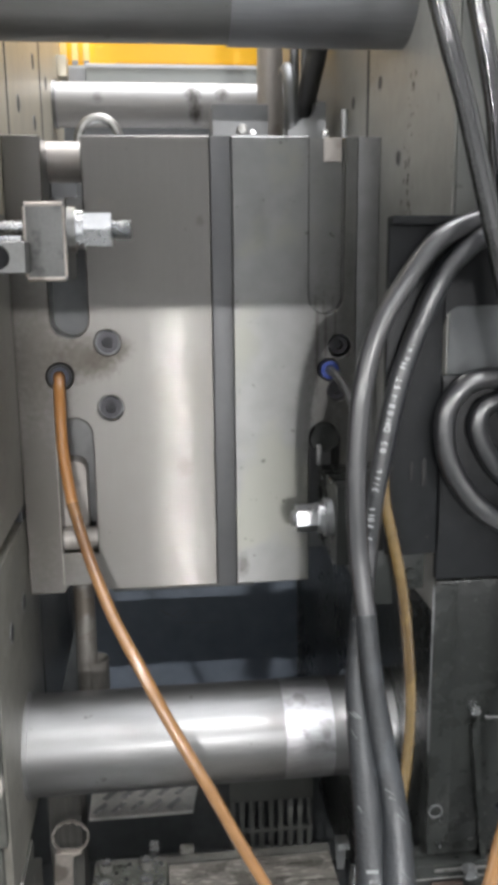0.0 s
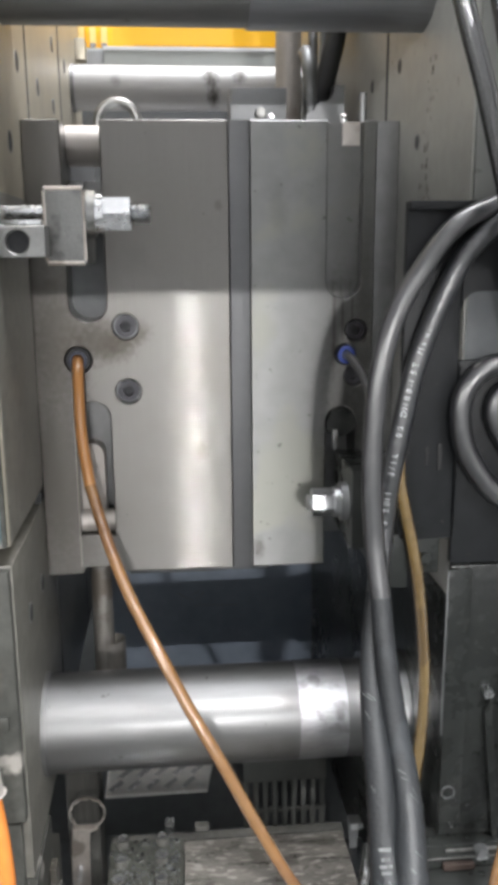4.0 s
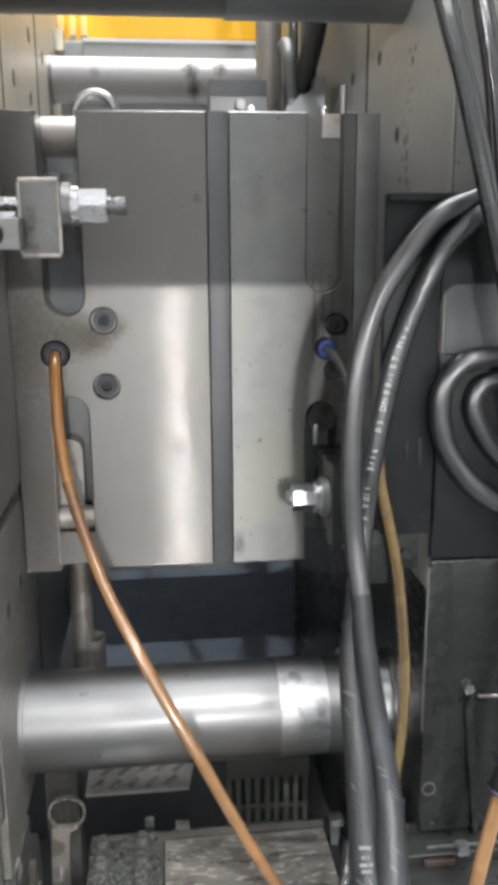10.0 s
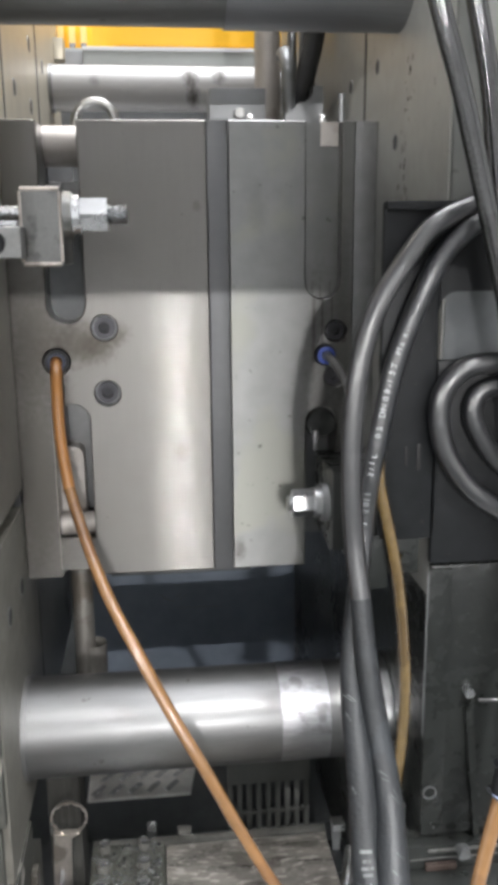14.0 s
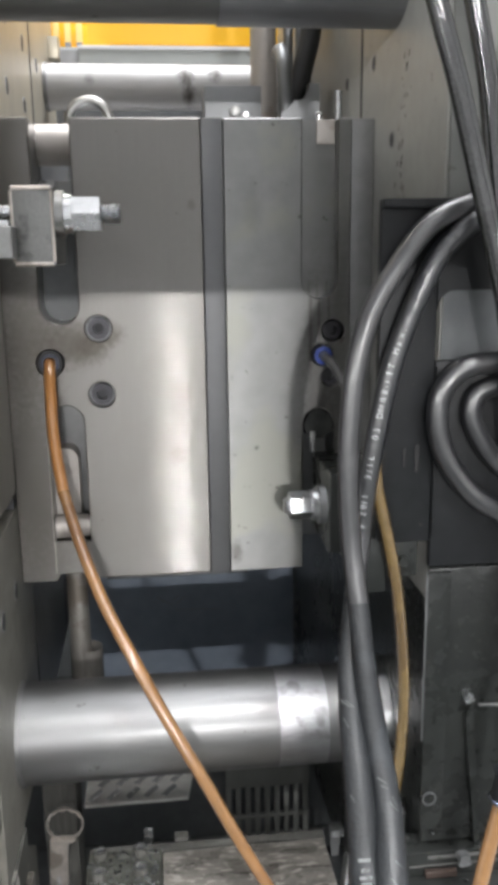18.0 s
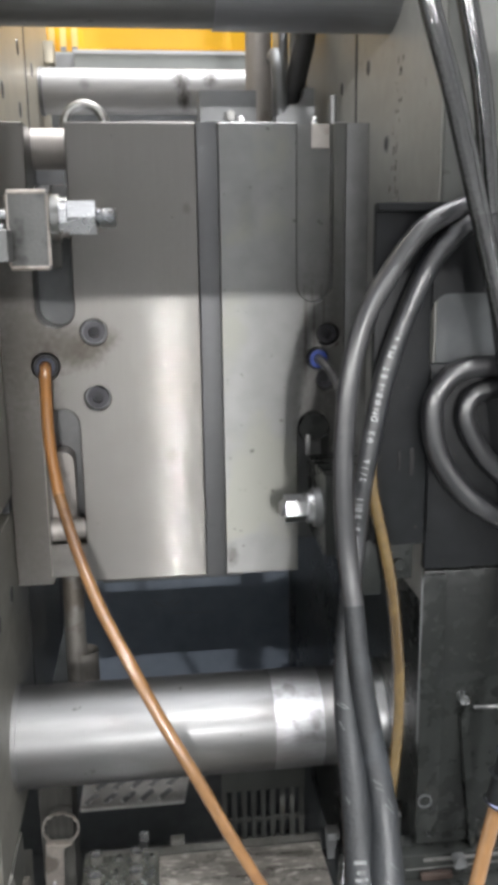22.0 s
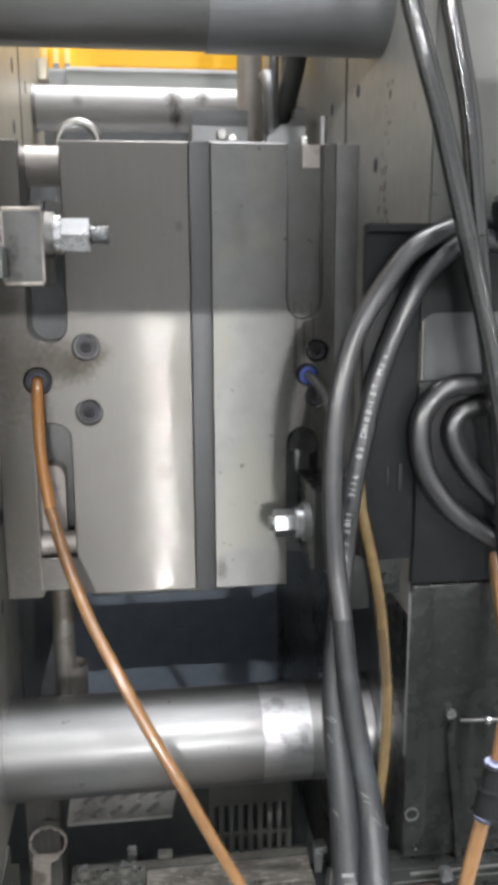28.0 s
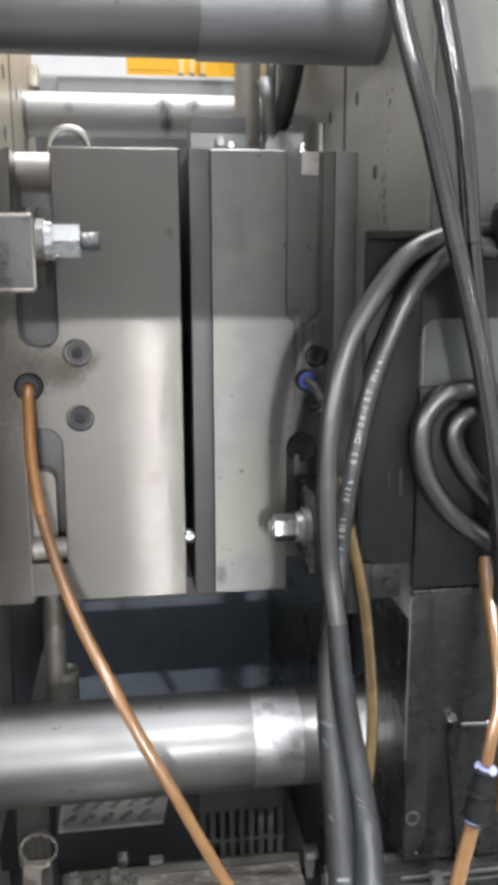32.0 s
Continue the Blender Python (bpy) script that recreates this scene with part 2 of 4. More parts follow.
CONCRETE = material("grey_concrete", (0.36, 0.36, 0.35), 0.7, 0.0, 0.2, 4, 0.2, 60)
WALL = material("pale_hall_wall", (0.68, 0.68, 0.69), 0.7, 0.0, 0.06, 2, 0.1, 60)
SCUFF = material("scuffed_bar_steel", (0.36, 0.36, 0.37), 0.38, 1.0, 0.25, 60, 0.6, 160, stretch=(0.5, 6, 6), second=(0.24, 0.24, 0.24), second_at=0.58)
# tall patches near the slots paint hose shadow and reflection streaks
STEEL_MATT = material("matt_tool_steel", (0.255, 0.255, 0.250), 0.50, 1.0, 0.16, 16, 0.1, 250, second=(0.275, 0.275, 0.25), second_at=0.58, aniso=0.9, rough_vary=0.08, specks=(100, 0.68, 0.6), stains_and_shade=((0.0975, 1.235, 0.0022, 0.045, 0.55), (0.1055, 1.245, 0.0016, 0.035, 0.5), (0.1145, 1.25, 0.0016, 0.03, 0.45), (0.104, 1.13, 0.016, 0.15, 0.45), (0.045, 1.345, 0.010, 0.025, 0.14), (0.025, 1.02, 0.006, 0.012, 0.5), (0.125, 1.21, 0.010, 0.12, 0.35)))
ground(STEEL_MATT, 0.25, 0.30, 0.34)
STEEL_BLUE = material("bluish_tool_steel", (0.150, 0.152, 0.154), 0.5, 0.7, 0.08, 20, 0.08, 250, stretch=(1, 1, 3))
ZINC_DULL = material("worn_clamp_steel", (0.27, 0.27, 0.262), 0.38, 0.95, 0.14, 90, 0.3, 400, second=(0.21, 0.21, 0.20), second_at=0.60)
CLAMP = material("scuffed_clamp_steel", (0.19, 0.19, 0.183), 0.36, 0.95, 0.14, 120, 0.35, 420, second=(0.14, 0.14, 0.134), second_at=0.6)
CHROME_WORN = material("worn_chrome", (0.60, 0.55, 0.50), 0.33, 0.75, 0.25, 60, 0.2, 400, second=(0.34, 0.30, 0.26), second_at=0.6)
ALU = material("tread_aluminium", (0.86, 0.82, 0.77), 0.42, 0.1, 0.2, 40, 0.2, 300)
TREAD = material("worn_tread_bar", (0.92, 0.90, 0.88), 0.25, 0.5, 0.1, 60)
RUSTY = material("rusty_steel", (0.032, 0.022, 0.018), 0.5, 0.2, 0.4, 90, 0.4, 240, second=(0.09, 0.075, 0.06), second_at=0.64)
# blue-grey lift stands in for the haze over the dark pit
CHUTE = material("haze_tinted_sheet", (0.20, 0.235, 0.285), 0.4, 0.0, 0.2, 14, 0.1, 120)
SWARF = material("swarf_covered_steel", (0.055, 0.056, 0.048), 0.3, 0.2, 0.5, 500, 0.5, 420, second=(0.5, 0.5, 0.46), second_at=0.72)
CASTING = material("grey_casting_paint", (0.18, 0.183, 0.17), 0.42, 0.0, 0.14, 12, 0.2, 160, specks=(140, 0.68, 0.4))
DARK_CAST = material("streaked_dark_casting", (0.065, 0.064, 0.058), 0.65, 0.0, 0.5, 20, 0.4, 120, stretch=(4, 4, 0.5), spec=0.3)
OXIDE = material("black_oxide_steel", (0.045, 0.044, 0.05), 0.38, 0.4, 0.3, 60, 0.1, 300)
TEAL = material("chipped_teal_paint", (0.075, 0.115, 0.125), 0.45, 0.0, 0.25, 60, 0.4, 200, second=(0.26, 0.25, 0.23), second_at=0.60)
VIVID = material("bright_orange_tube", (0.72, 0.24, 0.05), 0.25, 0.0, 0.15, 30, 0.1, 300, coat=0.4)
CHIPPED = material("chipped_black_paint", (0.055, 0.056, 0.050), 0.5, 0.0, 0.5, 45, 0.5, 160, second=(0.30, 0.285, 0.26), second_at=0.66, spec=0.3, specks=(200, 0.7, 0.5))
# darker platen steel: oily lower face, and shade painted in beside the mould
PLATEN_DARK = material("oily_shaded_platen_steel", (0.19, 0.184, 0.162), 0.40, 0.4, 0.4, 22, 0.4, 160, second=(0.17, 0.165, 0.15), second_at=0.64, specks=(110, 0.66, 0.5))
SHADED_RUBBER = material("dull_shaded_rubber", (0.010, 0.0115, 0.013), 0.5, 0.0, 0.4, 50, 0.6, 300, second=(0.019, 0.022, 0.025), second_at=0.60, spec=0.5)
CABLE = material("dull_black_cable", (0.018, 0.018, 0.018), 0.5, 0.0, 0.3, 50, 0.1, 300, spec=0.3)
# lighter tone paints veiling haze into the upper bar's sleeve
SLEEVE = material("haze_lifted_sleeve_steel", (0.31, 0.315, 0.33), 0.46, 1.0, 0.14, 25, 0.12, 300, stretch=(0.3, 6, 6), second=(0.28, 0.28, 0.29), second_at=0.6)
SMOKE = material("smoky_tube", (0.06, 0.06, 0.06), 0.3, 0.0, 0.2, 50, coat=0.3)
BLUE_DARK = material("dark_blue_plastic", (0.015, 0.02, 0.05), 0.35, 0.0, 0.2, 60)
LILAC = material("pale_blue_plastic", (0.42, 0.45, 0.68), 0.4, 0.0, 0.1, 60)
# darker copy of the yellow paints shade along the seams
SEAM = material("shadowed_seam_yellow", (0.5, 0.25, 0.01), 0.5, 0.0, 0.05, 10)
CHROME_REAR = material("satin_bar_steel", (0.42, 0.415, 0.41), 0.48, 0.3, 0.12, 25, 0.08, 400, stretch=(0.3, 6, 6), rough_vary=0.06, stains_and_shade=((0.008, 1.538, 0.013, 0.017, 0.95), (0.012, 1.512, 0.010, 0.016, 0.9), (0.048, 1.540, 0.011, 0.014, 0.95), (-0.120, 1.53, 0.008, 0.008, 0.5)))
SATIN = material("satin_steel", (0.44, 0.41, 0.38), 0.5, 0.4, 0.1, 40, 0.06, 400, second=(0.33, 0.30, 0.27), second_at=0.6)
POST_STEEL = material("stained_post_steel", (0.36, 0.34, 0.31), 0.38, 0.7, 0.25, 40, 0.08, 400, second=(0.24, 0.21, 0.18), second_at=0.56, stretch=(2, 2, 0.5))
# darker, greyer platen steel: the moving face's shade is in its colour
PLATEN_GREY = material("shaded_grey_platen_steel", (0.29, 0.29, 0.27), 0.45, 0.4, 0.16, 22, 0.15, 260, specks=(120, 0.70, 0.4))
GREASY = material("greasy_black_paint", (0.016, 0.0175, 0.0165), 0.28, 0.0, 0.4, 25, 0.7, 110, second=(0.024, 0.025, 0.023), second_at=0.64, specks=(240, 0.70, 0.6), spec=0.35)
FINGER = material("pale_yellow_paint", (0.85, 0.62, 0.22), 0.45, 0.0, 0.05, 10, 0.05, 200)
FADED = material("faded_print", (0.10, 0.104, 0.105), 0.6, 0.0, 0.4, 300, second=(0.04, 0.04, 0.042), second_at=0.55)
WHITE = material("white_print", (0.5, 0.51, 0.52), 0.6, 0.0, 0.3, 300, second=(0.2, 0.2, 0.2), second_at=0.6)
# dark tone that paints the shade inside bores, sockets, grooves and slots
RECESS_SHADE = material("recess_shade", (0.04, 0.041, 0.044), 0.6, 0.2, 0.3, 60)

# ---- mesh helpers ----


def finish(bm, bevel=0.0, segments=2):
    if bevel:
        edges = [e for e in bm.edges if len(e.link_faces) == 2 and e.calc_face_angle(0) > 0.6]
        bmesh.ops.bevel(bm, geom=edges, offset=bevel, segments=segments, affect="EDGES", profile=0.6, clamp_overlap=True)
    bmesh.ops.recalc_face_normals(bm, faces=bm.faces)
    return bm


def box(x0, x1, y0, y1, z0, z1, bevel=0.001, bm=None):
    own = bm is None
    b = bmesh.new()
    bmesh.ops.create_cube(b, size=1)
    for v in b.verts:
        v.co = Vector(((x0 + x1) / 2 + v.co.x * (x1 - x0), (y0 + y1) / 2 + v.co.y * (y1 - y0), (z0 + z1) / 2 + v.co.z * (z1 - z0)))
    finish(b, bevel)
    return b if own else join(bm, b)


def join(bm, other):
    me = bpy.data.meshes.new("join")
    other.to_mesh(me)
    bm.from_mesh(me)
    bpy.data.meshes.remove(me)
    other.free()
    return bm


def cyl(p, q, r, r2=None, n=32, bevel=0.0):
    """A capped cylinder or cone from p to q."""
    p, q = Vector(p), Vector(q)
    b = bmesh.new()
    bmesh.ops.create_cone(b, cap_ends=True, segments=n, radius1=r, radius2=r if r2 is None else r2, depth=(q - p).length)
    b.transform(Matrix.Translation((p + q) / 2) @ (q - p).to_track_quat("Z", "Y").to_matrix().to_4x4())
    return finish(b, bevel)


def ring(p, q, r_out, r_in, n=32, bevel=0.0):
    """A tube with a bore from p to q."""
    p, q = Vector(p), Vector(q)
    h = (q - p).length
    b = bmesh.new()
    loops = []
    for rad, z in ((r_out, -h / 2), (r_out, h / 2), (r_in, h / 2), (r_in, -h / 2)):
        loops.append([b.verts.new((rad * math.cos(2 * math.pi * i / n), rad * math.sin(2 * math.pi * i / n), z)) for i in range(n)])
    for a in range(4):
        for i in range(n):
            b.faces.new((loops[a][i], loops[a][(i + 1) % n], loops[(a + 1) % 4][(i + 1) % n], loops[(a + 1) % 4][i]))
    b.transform(Matrix.Translation((p + q) / 2) @ (q - p).to_track_quat("Z", "Y").to_matrix().to_4x4())
    return finish(b, bevel)


def prism(outline, y0, y1, bevel=0.0, axis="y"):
    """A plate with an (x, z) outline between two y; axis 'x' takes (y, z) between two x, 'z' takes (x, y) between two z."""
    b = bmesh.new()

    def at(p, d):
        return (p[0], d, p[1]) if axis == "y" else (d, p[0], p[1]) if axis == "x" else (p[0], p[1], d)
    front, back = [b.verts.new(at(p, y0)) for p in outline], [b.verts.new(at(p, y1)) for p in outline]
    b.faces.new(front)
    b.faces.new(back[::-1])
    for i in range(len(outline)):
        j = (i + 1) % len(outline)
        b.faces.new((front[i], back[i], back[j], front[j]))
    finish(b, bevel)
    return b


def spline(points, n):
    """A smooth line through the points."""
    pts = [Vector(p) for p in points]
    pts = [2 * pts[0] - pts[1]] + pts + [2 * pts[-1] - pts[-2]]
    out = []
    for i in range(1, len(pts) - 2):
        a, b, c, d = pts[i - 1:i + 3]
        for k in range(n):
            t = k / n
            out.append(0.5 * (2 * b + (c - a) * t + (2 * a - 5 * b + 4 * c - d) * t * t + (3 * b - a - 3 * c + d) * t ** 3))
    return out + [pts[-2]]


def tube(points, r, n=10, sides=16):
    """A hose along a smooth line."""
    line = spline(points, n)
    b = bmesh.new()
    loops, up = [], Vector((0.13, -1, 0.21)).normalized()
    for i, p in enumerate(line):
        way = (line[min(i + 1, len(line) - 1)] - line[max(i - 1, 0)]).normalized()
        side = way.cross(up).normalized()
        up = side.cross(way).normalized()
        loops.append([b.verts.new(p + r * (side * math.cos(2 * math.pi * k / sides) + up * math.sin(2 * math.pi * k / sides))) for k in range(sides)])
    for a, c in zip(loops, loops[1:]):
        for k in range(sides):
            b.faces.new((a[k], a[(k + 1) % sides], c[(k + 1) % sides], c[k]))
    b.faces.new(loops[0][::-1])
    b.faces.new(loops[-1])
    return finish(b)


def link(name, bm, mat, smooth=True):
    me = bpy.data.meshes.new(name)
    bm.to_mesh(me)
    bm.free()
    me.materials.append(mat)
    if smooth:
        me.polygons.foreach_set("use_smooth", [True] * len(me.polygons))
        me.set_sharp_from_angle(angle=radians(35))
    return new(name, me)


def part(name, bm, mat, parent, label=""):
    ob = link(name, bm, mat)
    ob.parent = parent
    ob.matrix_parent_inverse = parent.matrix_world.inverted()
    return tagged(ob, label) if label else ob


def thing(name, label, category, bm=None, mat=None, group="", kind=""):
    ob = link(name, bm, mat) if bm else new(name)
    return tagged(ob, label, category, group, kind)


def setting(name, bm, mat, label, category=""):
    return tagged(link(name, bm, mat), label, category or name.split("_")[0], kind="structure")


FX, MX = -0.181, 0.156      # faces of the fixed and of the moving platen
MOVERS = []                 # things that ride on the moving platen


def rides(ob):
    MOVERS.append(ob)
    return ob

# ---- the hall and the machine's shell ----
# unseen hall shell, kept pale so its surfaces bounce fill light
setting("floor", box(-4, 4, -4, 5, -0.1, 0.0, 0), CONCRETE, "grey concrete factory floor")
setting("wall_back", box(-4.15, 4.15, 5.0, 5.15, 0.0, 5.2, 0), WALL, "pale factory hall wall")
setting("wall_front", box(-4.15, 4.15, -4.15, -4.0, 0.0, 5.2, 0), WALL, "pale factory hall wall")
setting("wall_left", box(-4.15, -4.0, -4.0, 5.0, 0.0, 5.2, 0), WALL, "pale factory hall wall")
setting("wall_right", box(4.0, 4.15, -4.0, 5.0, 0.0, 5.2, 0), WALL, "pale factory hall wall")
setting("ceiling", box(-4.15, 4.15, -4.15, 5.15, 5.2, 5.35, 0), WALL, "pale factory hall ceiling")
setting("machine_bed", box(-0.7, 0.9, -0.32, 0.9, 0.0, 0.52, 0.004), PAINT_DARK, "dark oily machine bed", "machine bed")
setting("machine_back_panel", box(-0.7, 0.9, 0.72, 0.74, 0.52, 1.5795, 0.002), PAINT_DARK, "dark painted inner panel behind the mould", "panel")

# two unseen boards added behind the camera to cut the front lamp's light
setting("guard_header", box(-1.4, 1.4, -1.07, -1.05, 1.402, 1.51, 0.002), PAINT_GREY, "unseen grey board added to shade the mould's upper half", "guard")
setting("guard_sill", box(-1.4, 1.4, -1.07, -1.05, 0.0, 0.95, 0.002), PAINT_GREY, "unseen grey board added to limit the front lamp's light below", "guard")


def arc(cx, cz, r, a0, a1, n=10):
    return [(cx + r * math.cos(radians(a0 + (a1 - a0) * i / n)), cz + r * math.sin(radians(a0 + (a1 - a0) * i / n))) for i in range(n + 1)]


def plate(outline, holes, y0, y1, bevel=0.0):
    """A plate in x and z with round holes (x, z, radius), between two y."""
    b = bmesh.new()
    edges = []
    for line in [outline] + [arc(x, z, r, 0, 360 - 360 / 32, 31) for x, z, r in holes]:
        vs = [b.verts.new((p[0], y0, p[1])) for p in line]
        edges += [b.edges.new((vs[i], vs[(i + 1) % len(vs)])) for i in range(len(vs))]
    bmesh.ops.triangle_fill(b, use_beauty=True, edges=edges)
    got = bmesh.ops.extrude_face_region(b, geom=list(b.faces))
    bmesh.ops.translate(b, vec=(0, y1 - y0, 0), verts=[v for v in got["geom"] if isinstance(v, bmesh.types.BMVert)])
    return finish(b, bevel, 1)


def hexagon(p, q, flats, bevel=0.0006, turn=0.0):
    """A hexagonal bar from p to q along x, with chamfered ends."""
    r = flats / math.sqrt(3)
    pts = [(p[1] + r * math.cos(radians(60 * i + turn)), p[2] + r * math.sin(radians(60 * i + turn))) for i in range(6)]
    return prism(pts, p[0], q[0], bevel, axis="x")


def thread(p, q, r, pitch=0.002):
    """A threaded stud end along x: stacked ridges."""
    b = bmesh.new()
    n, sides = int(abs(q[0] - p[0]) / pitch), 20
    loops = []
    for i in range(2 * n + 1):
        rad = r if i % 2 else r * 0.80
        x = p[0] + (q[0] - p[0]) * i / (2 * n)
        loops.append([b.verts.new((x, p[1] + rad * math.cos(2 * math.pi * k / sides), p[2] + rad * math.sin(2 * math.pi * k / sides))) for k in range(sides)])
    for a, c in zip(loops, loops[1:]):
        for k in range(sides):
            b.faces.new((a[k], a[(k + 1) % sides], c[(k + 1) % sides], c[k]))
    b.faces.new(loops[0])
    b.faces.new(loops[-1])
    return finish(b)


# ---- fixed platen ----
fixed = thing("fixed_platen", "ground steel fixed platen with tapped holes and grooves", "platen")
part("face_plate", box(FX - 0.16, FX, -0.172, 0.60, 1.0905, 1.9, 0.0015), PLATEN, fixed)
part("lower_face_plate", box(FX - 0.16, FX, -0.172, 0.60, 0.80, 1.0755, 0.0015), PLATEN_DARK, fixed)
# core and liner are dark sheets painting shade into the open slot
part("slot_core", box(FX - 0.16, FX - 0.03, -0.15, 0.60, 1.0757, 1.0903, 0), RECESS_SHADE, fixed, "clamping slot core, darkened for shade")
part("slot_liner", box(FX - 0.0298, FX - 0.001, -0.01, 0.60, 1.0757, 1.0903, 0), RECESS_SHADE, fixed)
cover = part("front_cover", box(FX - 0.5, FX - 0.0012, -0.182, -0.1725, 0.86, 1.0745, 0.002), CHIPPED, fixed, "chipped dark painted front cover")
part("rib", box(FX - 0.4, FX - 0.008, -0.187, -0.1822, 0.945, 0.957, 0.002), CHIPPED, cover)
part("upper_cover", box(FX - 0.5, FX - 0.0012, -0.178, -0.1725, 1.0915, 1.9, 0.002), CHIPPED, fixed, "worn dark painted upper cover")
part("paint_strip", box(FX - 0.05, FX - 0.0045, -0.1792, -0.1782, 1.0925, 1.17, 0.0004), TEAL, fixed, "chipped teal paint patch")
# thin dark band stands in for shade on the face beside the mould
part("shade_band", box(FX + 0.0001, FX + 0.0008, -0.171, -0.003, 1.092, 1.352, 0.0002), PLATEN_DARK, fixed, "band of the face with shade painted in")
foot = [(-0.1716, 0.60), (-0.1716, 0.7995), (-0.09, 0.7995), (-0.09, 0.78), (-0.05, 0.75), (-0.05, 0.60)]
part("foot", prism(foot, FX - 0.12, FX + 0.002, 0.002, axis="x"), CHIPPED, fixed, "greasy worn platen foot")
part("foot_cover", box(FX - 0.5, FX - 0.006, -0.181, -0.1725, 0.52, 0.858, 0.002), CHIPPED, fixed)
# proud dark strips paint the shade of upright grooves
for y in (0.055, 0.319):
    part("groove", box(FX - 0.001, FX + 0.0006, y - 0.0025, y + 0.0025, 0.81, 1.89, 0), RECESS_SHADE, fixed)


def tapped_hole(x, y, z, way, parent, r=0.0075):
    """A flat dark disc painting a bore's shade, with a bright rim, in a platen face."""
    rim = part("tapped_hole", ring((x, y, z), (x + way * 0.0004, y, z), r + 0.0014, r, 20), STEEL_DULL, parent)
    part("bore", cyl((x - way * 0.002, y, z), (x + way * 0.0005, y, z), r, n=20), RECESS_SHADE, rim)


for y, z in ((0.247, 1.467), (0.126, 1.467), (0.005, 1.467), (0.381, 1.535), (0.26, 1.535), (0.14, 1.535), (-0.054, 1.395), (-0.054, 1.275), (-0.131, 1.272),
             (-0.12, 1.143), (-0.039, 1.008), (-0.106, 1.008)):
    tapped_hole(FX, y, z, 1, fixed)

# ---- moving platen ----
moving = rides(thing("moving_platen", "grey moving platen with painted sides and grooved steel face", "platen"))
part("face_plate", box(MX, MX + 0.002, -0.19, 0.60, 0.80, 1.9, 0.0006), PLATEN_GREY, moving)
part("casting", box(MX + 0.0022, MX + 0.5, -0.192, 0.60, 0.80, 1.9, 0.003), CASTING, moving, "grey painted casting")
# groove shade, again as proud dark strips
for y in (0.055, 0.319):
    part("groove", box(MX - 0.0006, MX + 0.001, y - 0.003, y + 0.003, 0.81, 1.89, 0), RECESS_SHADE, moving)
for y, z in ((0.115, 1.468), (0.01, 1.467), (-0.054, 1.395)):
    tapped_hole(MX, y, z, -1, moving, 0.0055)
# added panel whose dark tone stands in for shade inside the arch
part("arch_shade_panel", box(MX + 0.001, 0.31, -0.1924, -0.19215, 1.2285, 1.281, 0), PAINT_DARK, moving, "added dark panel painting shade behind the guard's arch")
low = part("lower_cover", box(MX - 0.004, MX + 0.35, -0.2, -0.1925, 0.836, 1.072, 0.002), GREASY, moving, "dark painted lower cover")
part("edge_strip", box(MX - 0.006, MX + 0.012, -0.2035, -0.2002, 0.85, 1.07, 0.001), GREASY, low)
part("worn_lit_edge", box(MX - 0.0072, MX - 0.0062, -0.2030, -0.2006, 0.93, 1.068, 0.0003), STEEL_DULL, low, "bare worn edge")
part("plug", ring((0.1565, -0.2052, 0.8790), (0.1565, -0.2036, 0.8790), 0.0058, 0.0048, 24, 0.0004), STEEL_DULL, low, "thin bright ring of a plug")
part("screw", cyl((0.161, -0.2045, 0.847), (0.161, -0.2, 0.847), 0.0011, n=12, bevel=0.0003), ZINC, low)
part("rib", prism([(0.1825, 0.95), (0.188, 0.965), (0.2, 0.83), (0.196, 0.826)], -0.207, -0.2002, 0.001), GREASY, low)
part("lock_screw", cyl((0.1845, -0.208, 0.967), (0.1845, -0.2002, 0.967), 0.004, n=16, bevel=0.0006), ZINC, low)
part("lever", cyl((0.193, -0.206, 0.9600), (0.224, -0.210, 0.9605), 0.0012, n=12, bevel=0.0004), STEEL_DARK, low)
part("lever_knob", cyl((0.2125, -0.2095, 0.9602), (0.2155, -0.2098, 0.9604), 0.0030, n=14, bevel=0.0008), ZINC, low)

part("lower_face", box(MX - 0.0015, MX - 0.0002, -0.189, 0.2, 0.80, 1.04, 0.0004), GREASY, moving, "black sheet over the lower face")
drips = bmesh.new()
rnd = random.Random(7)
for i in range(34):
    drop = bmesh.new()
    bmesh.ops.create_icosphere(drop, subdivisions=1, radius=1)
    k = rnd.uniform(0.0006, 0.0017)
    y = -0.085 + rnd.gauss(0, 0.007)
    drop.transform(Matrix.Translation((MX - 0.0002, y, rnd.uniform(1.34, 1.46))) @ Matrix.Diagonal((k * 0.5, k, k * rnd.uniform(1, 3.2), 1)))
    join(drips, drop)
tagged(part("grease_spots", drips, OILY, moving, "dried grease spots"), kind="stuff")

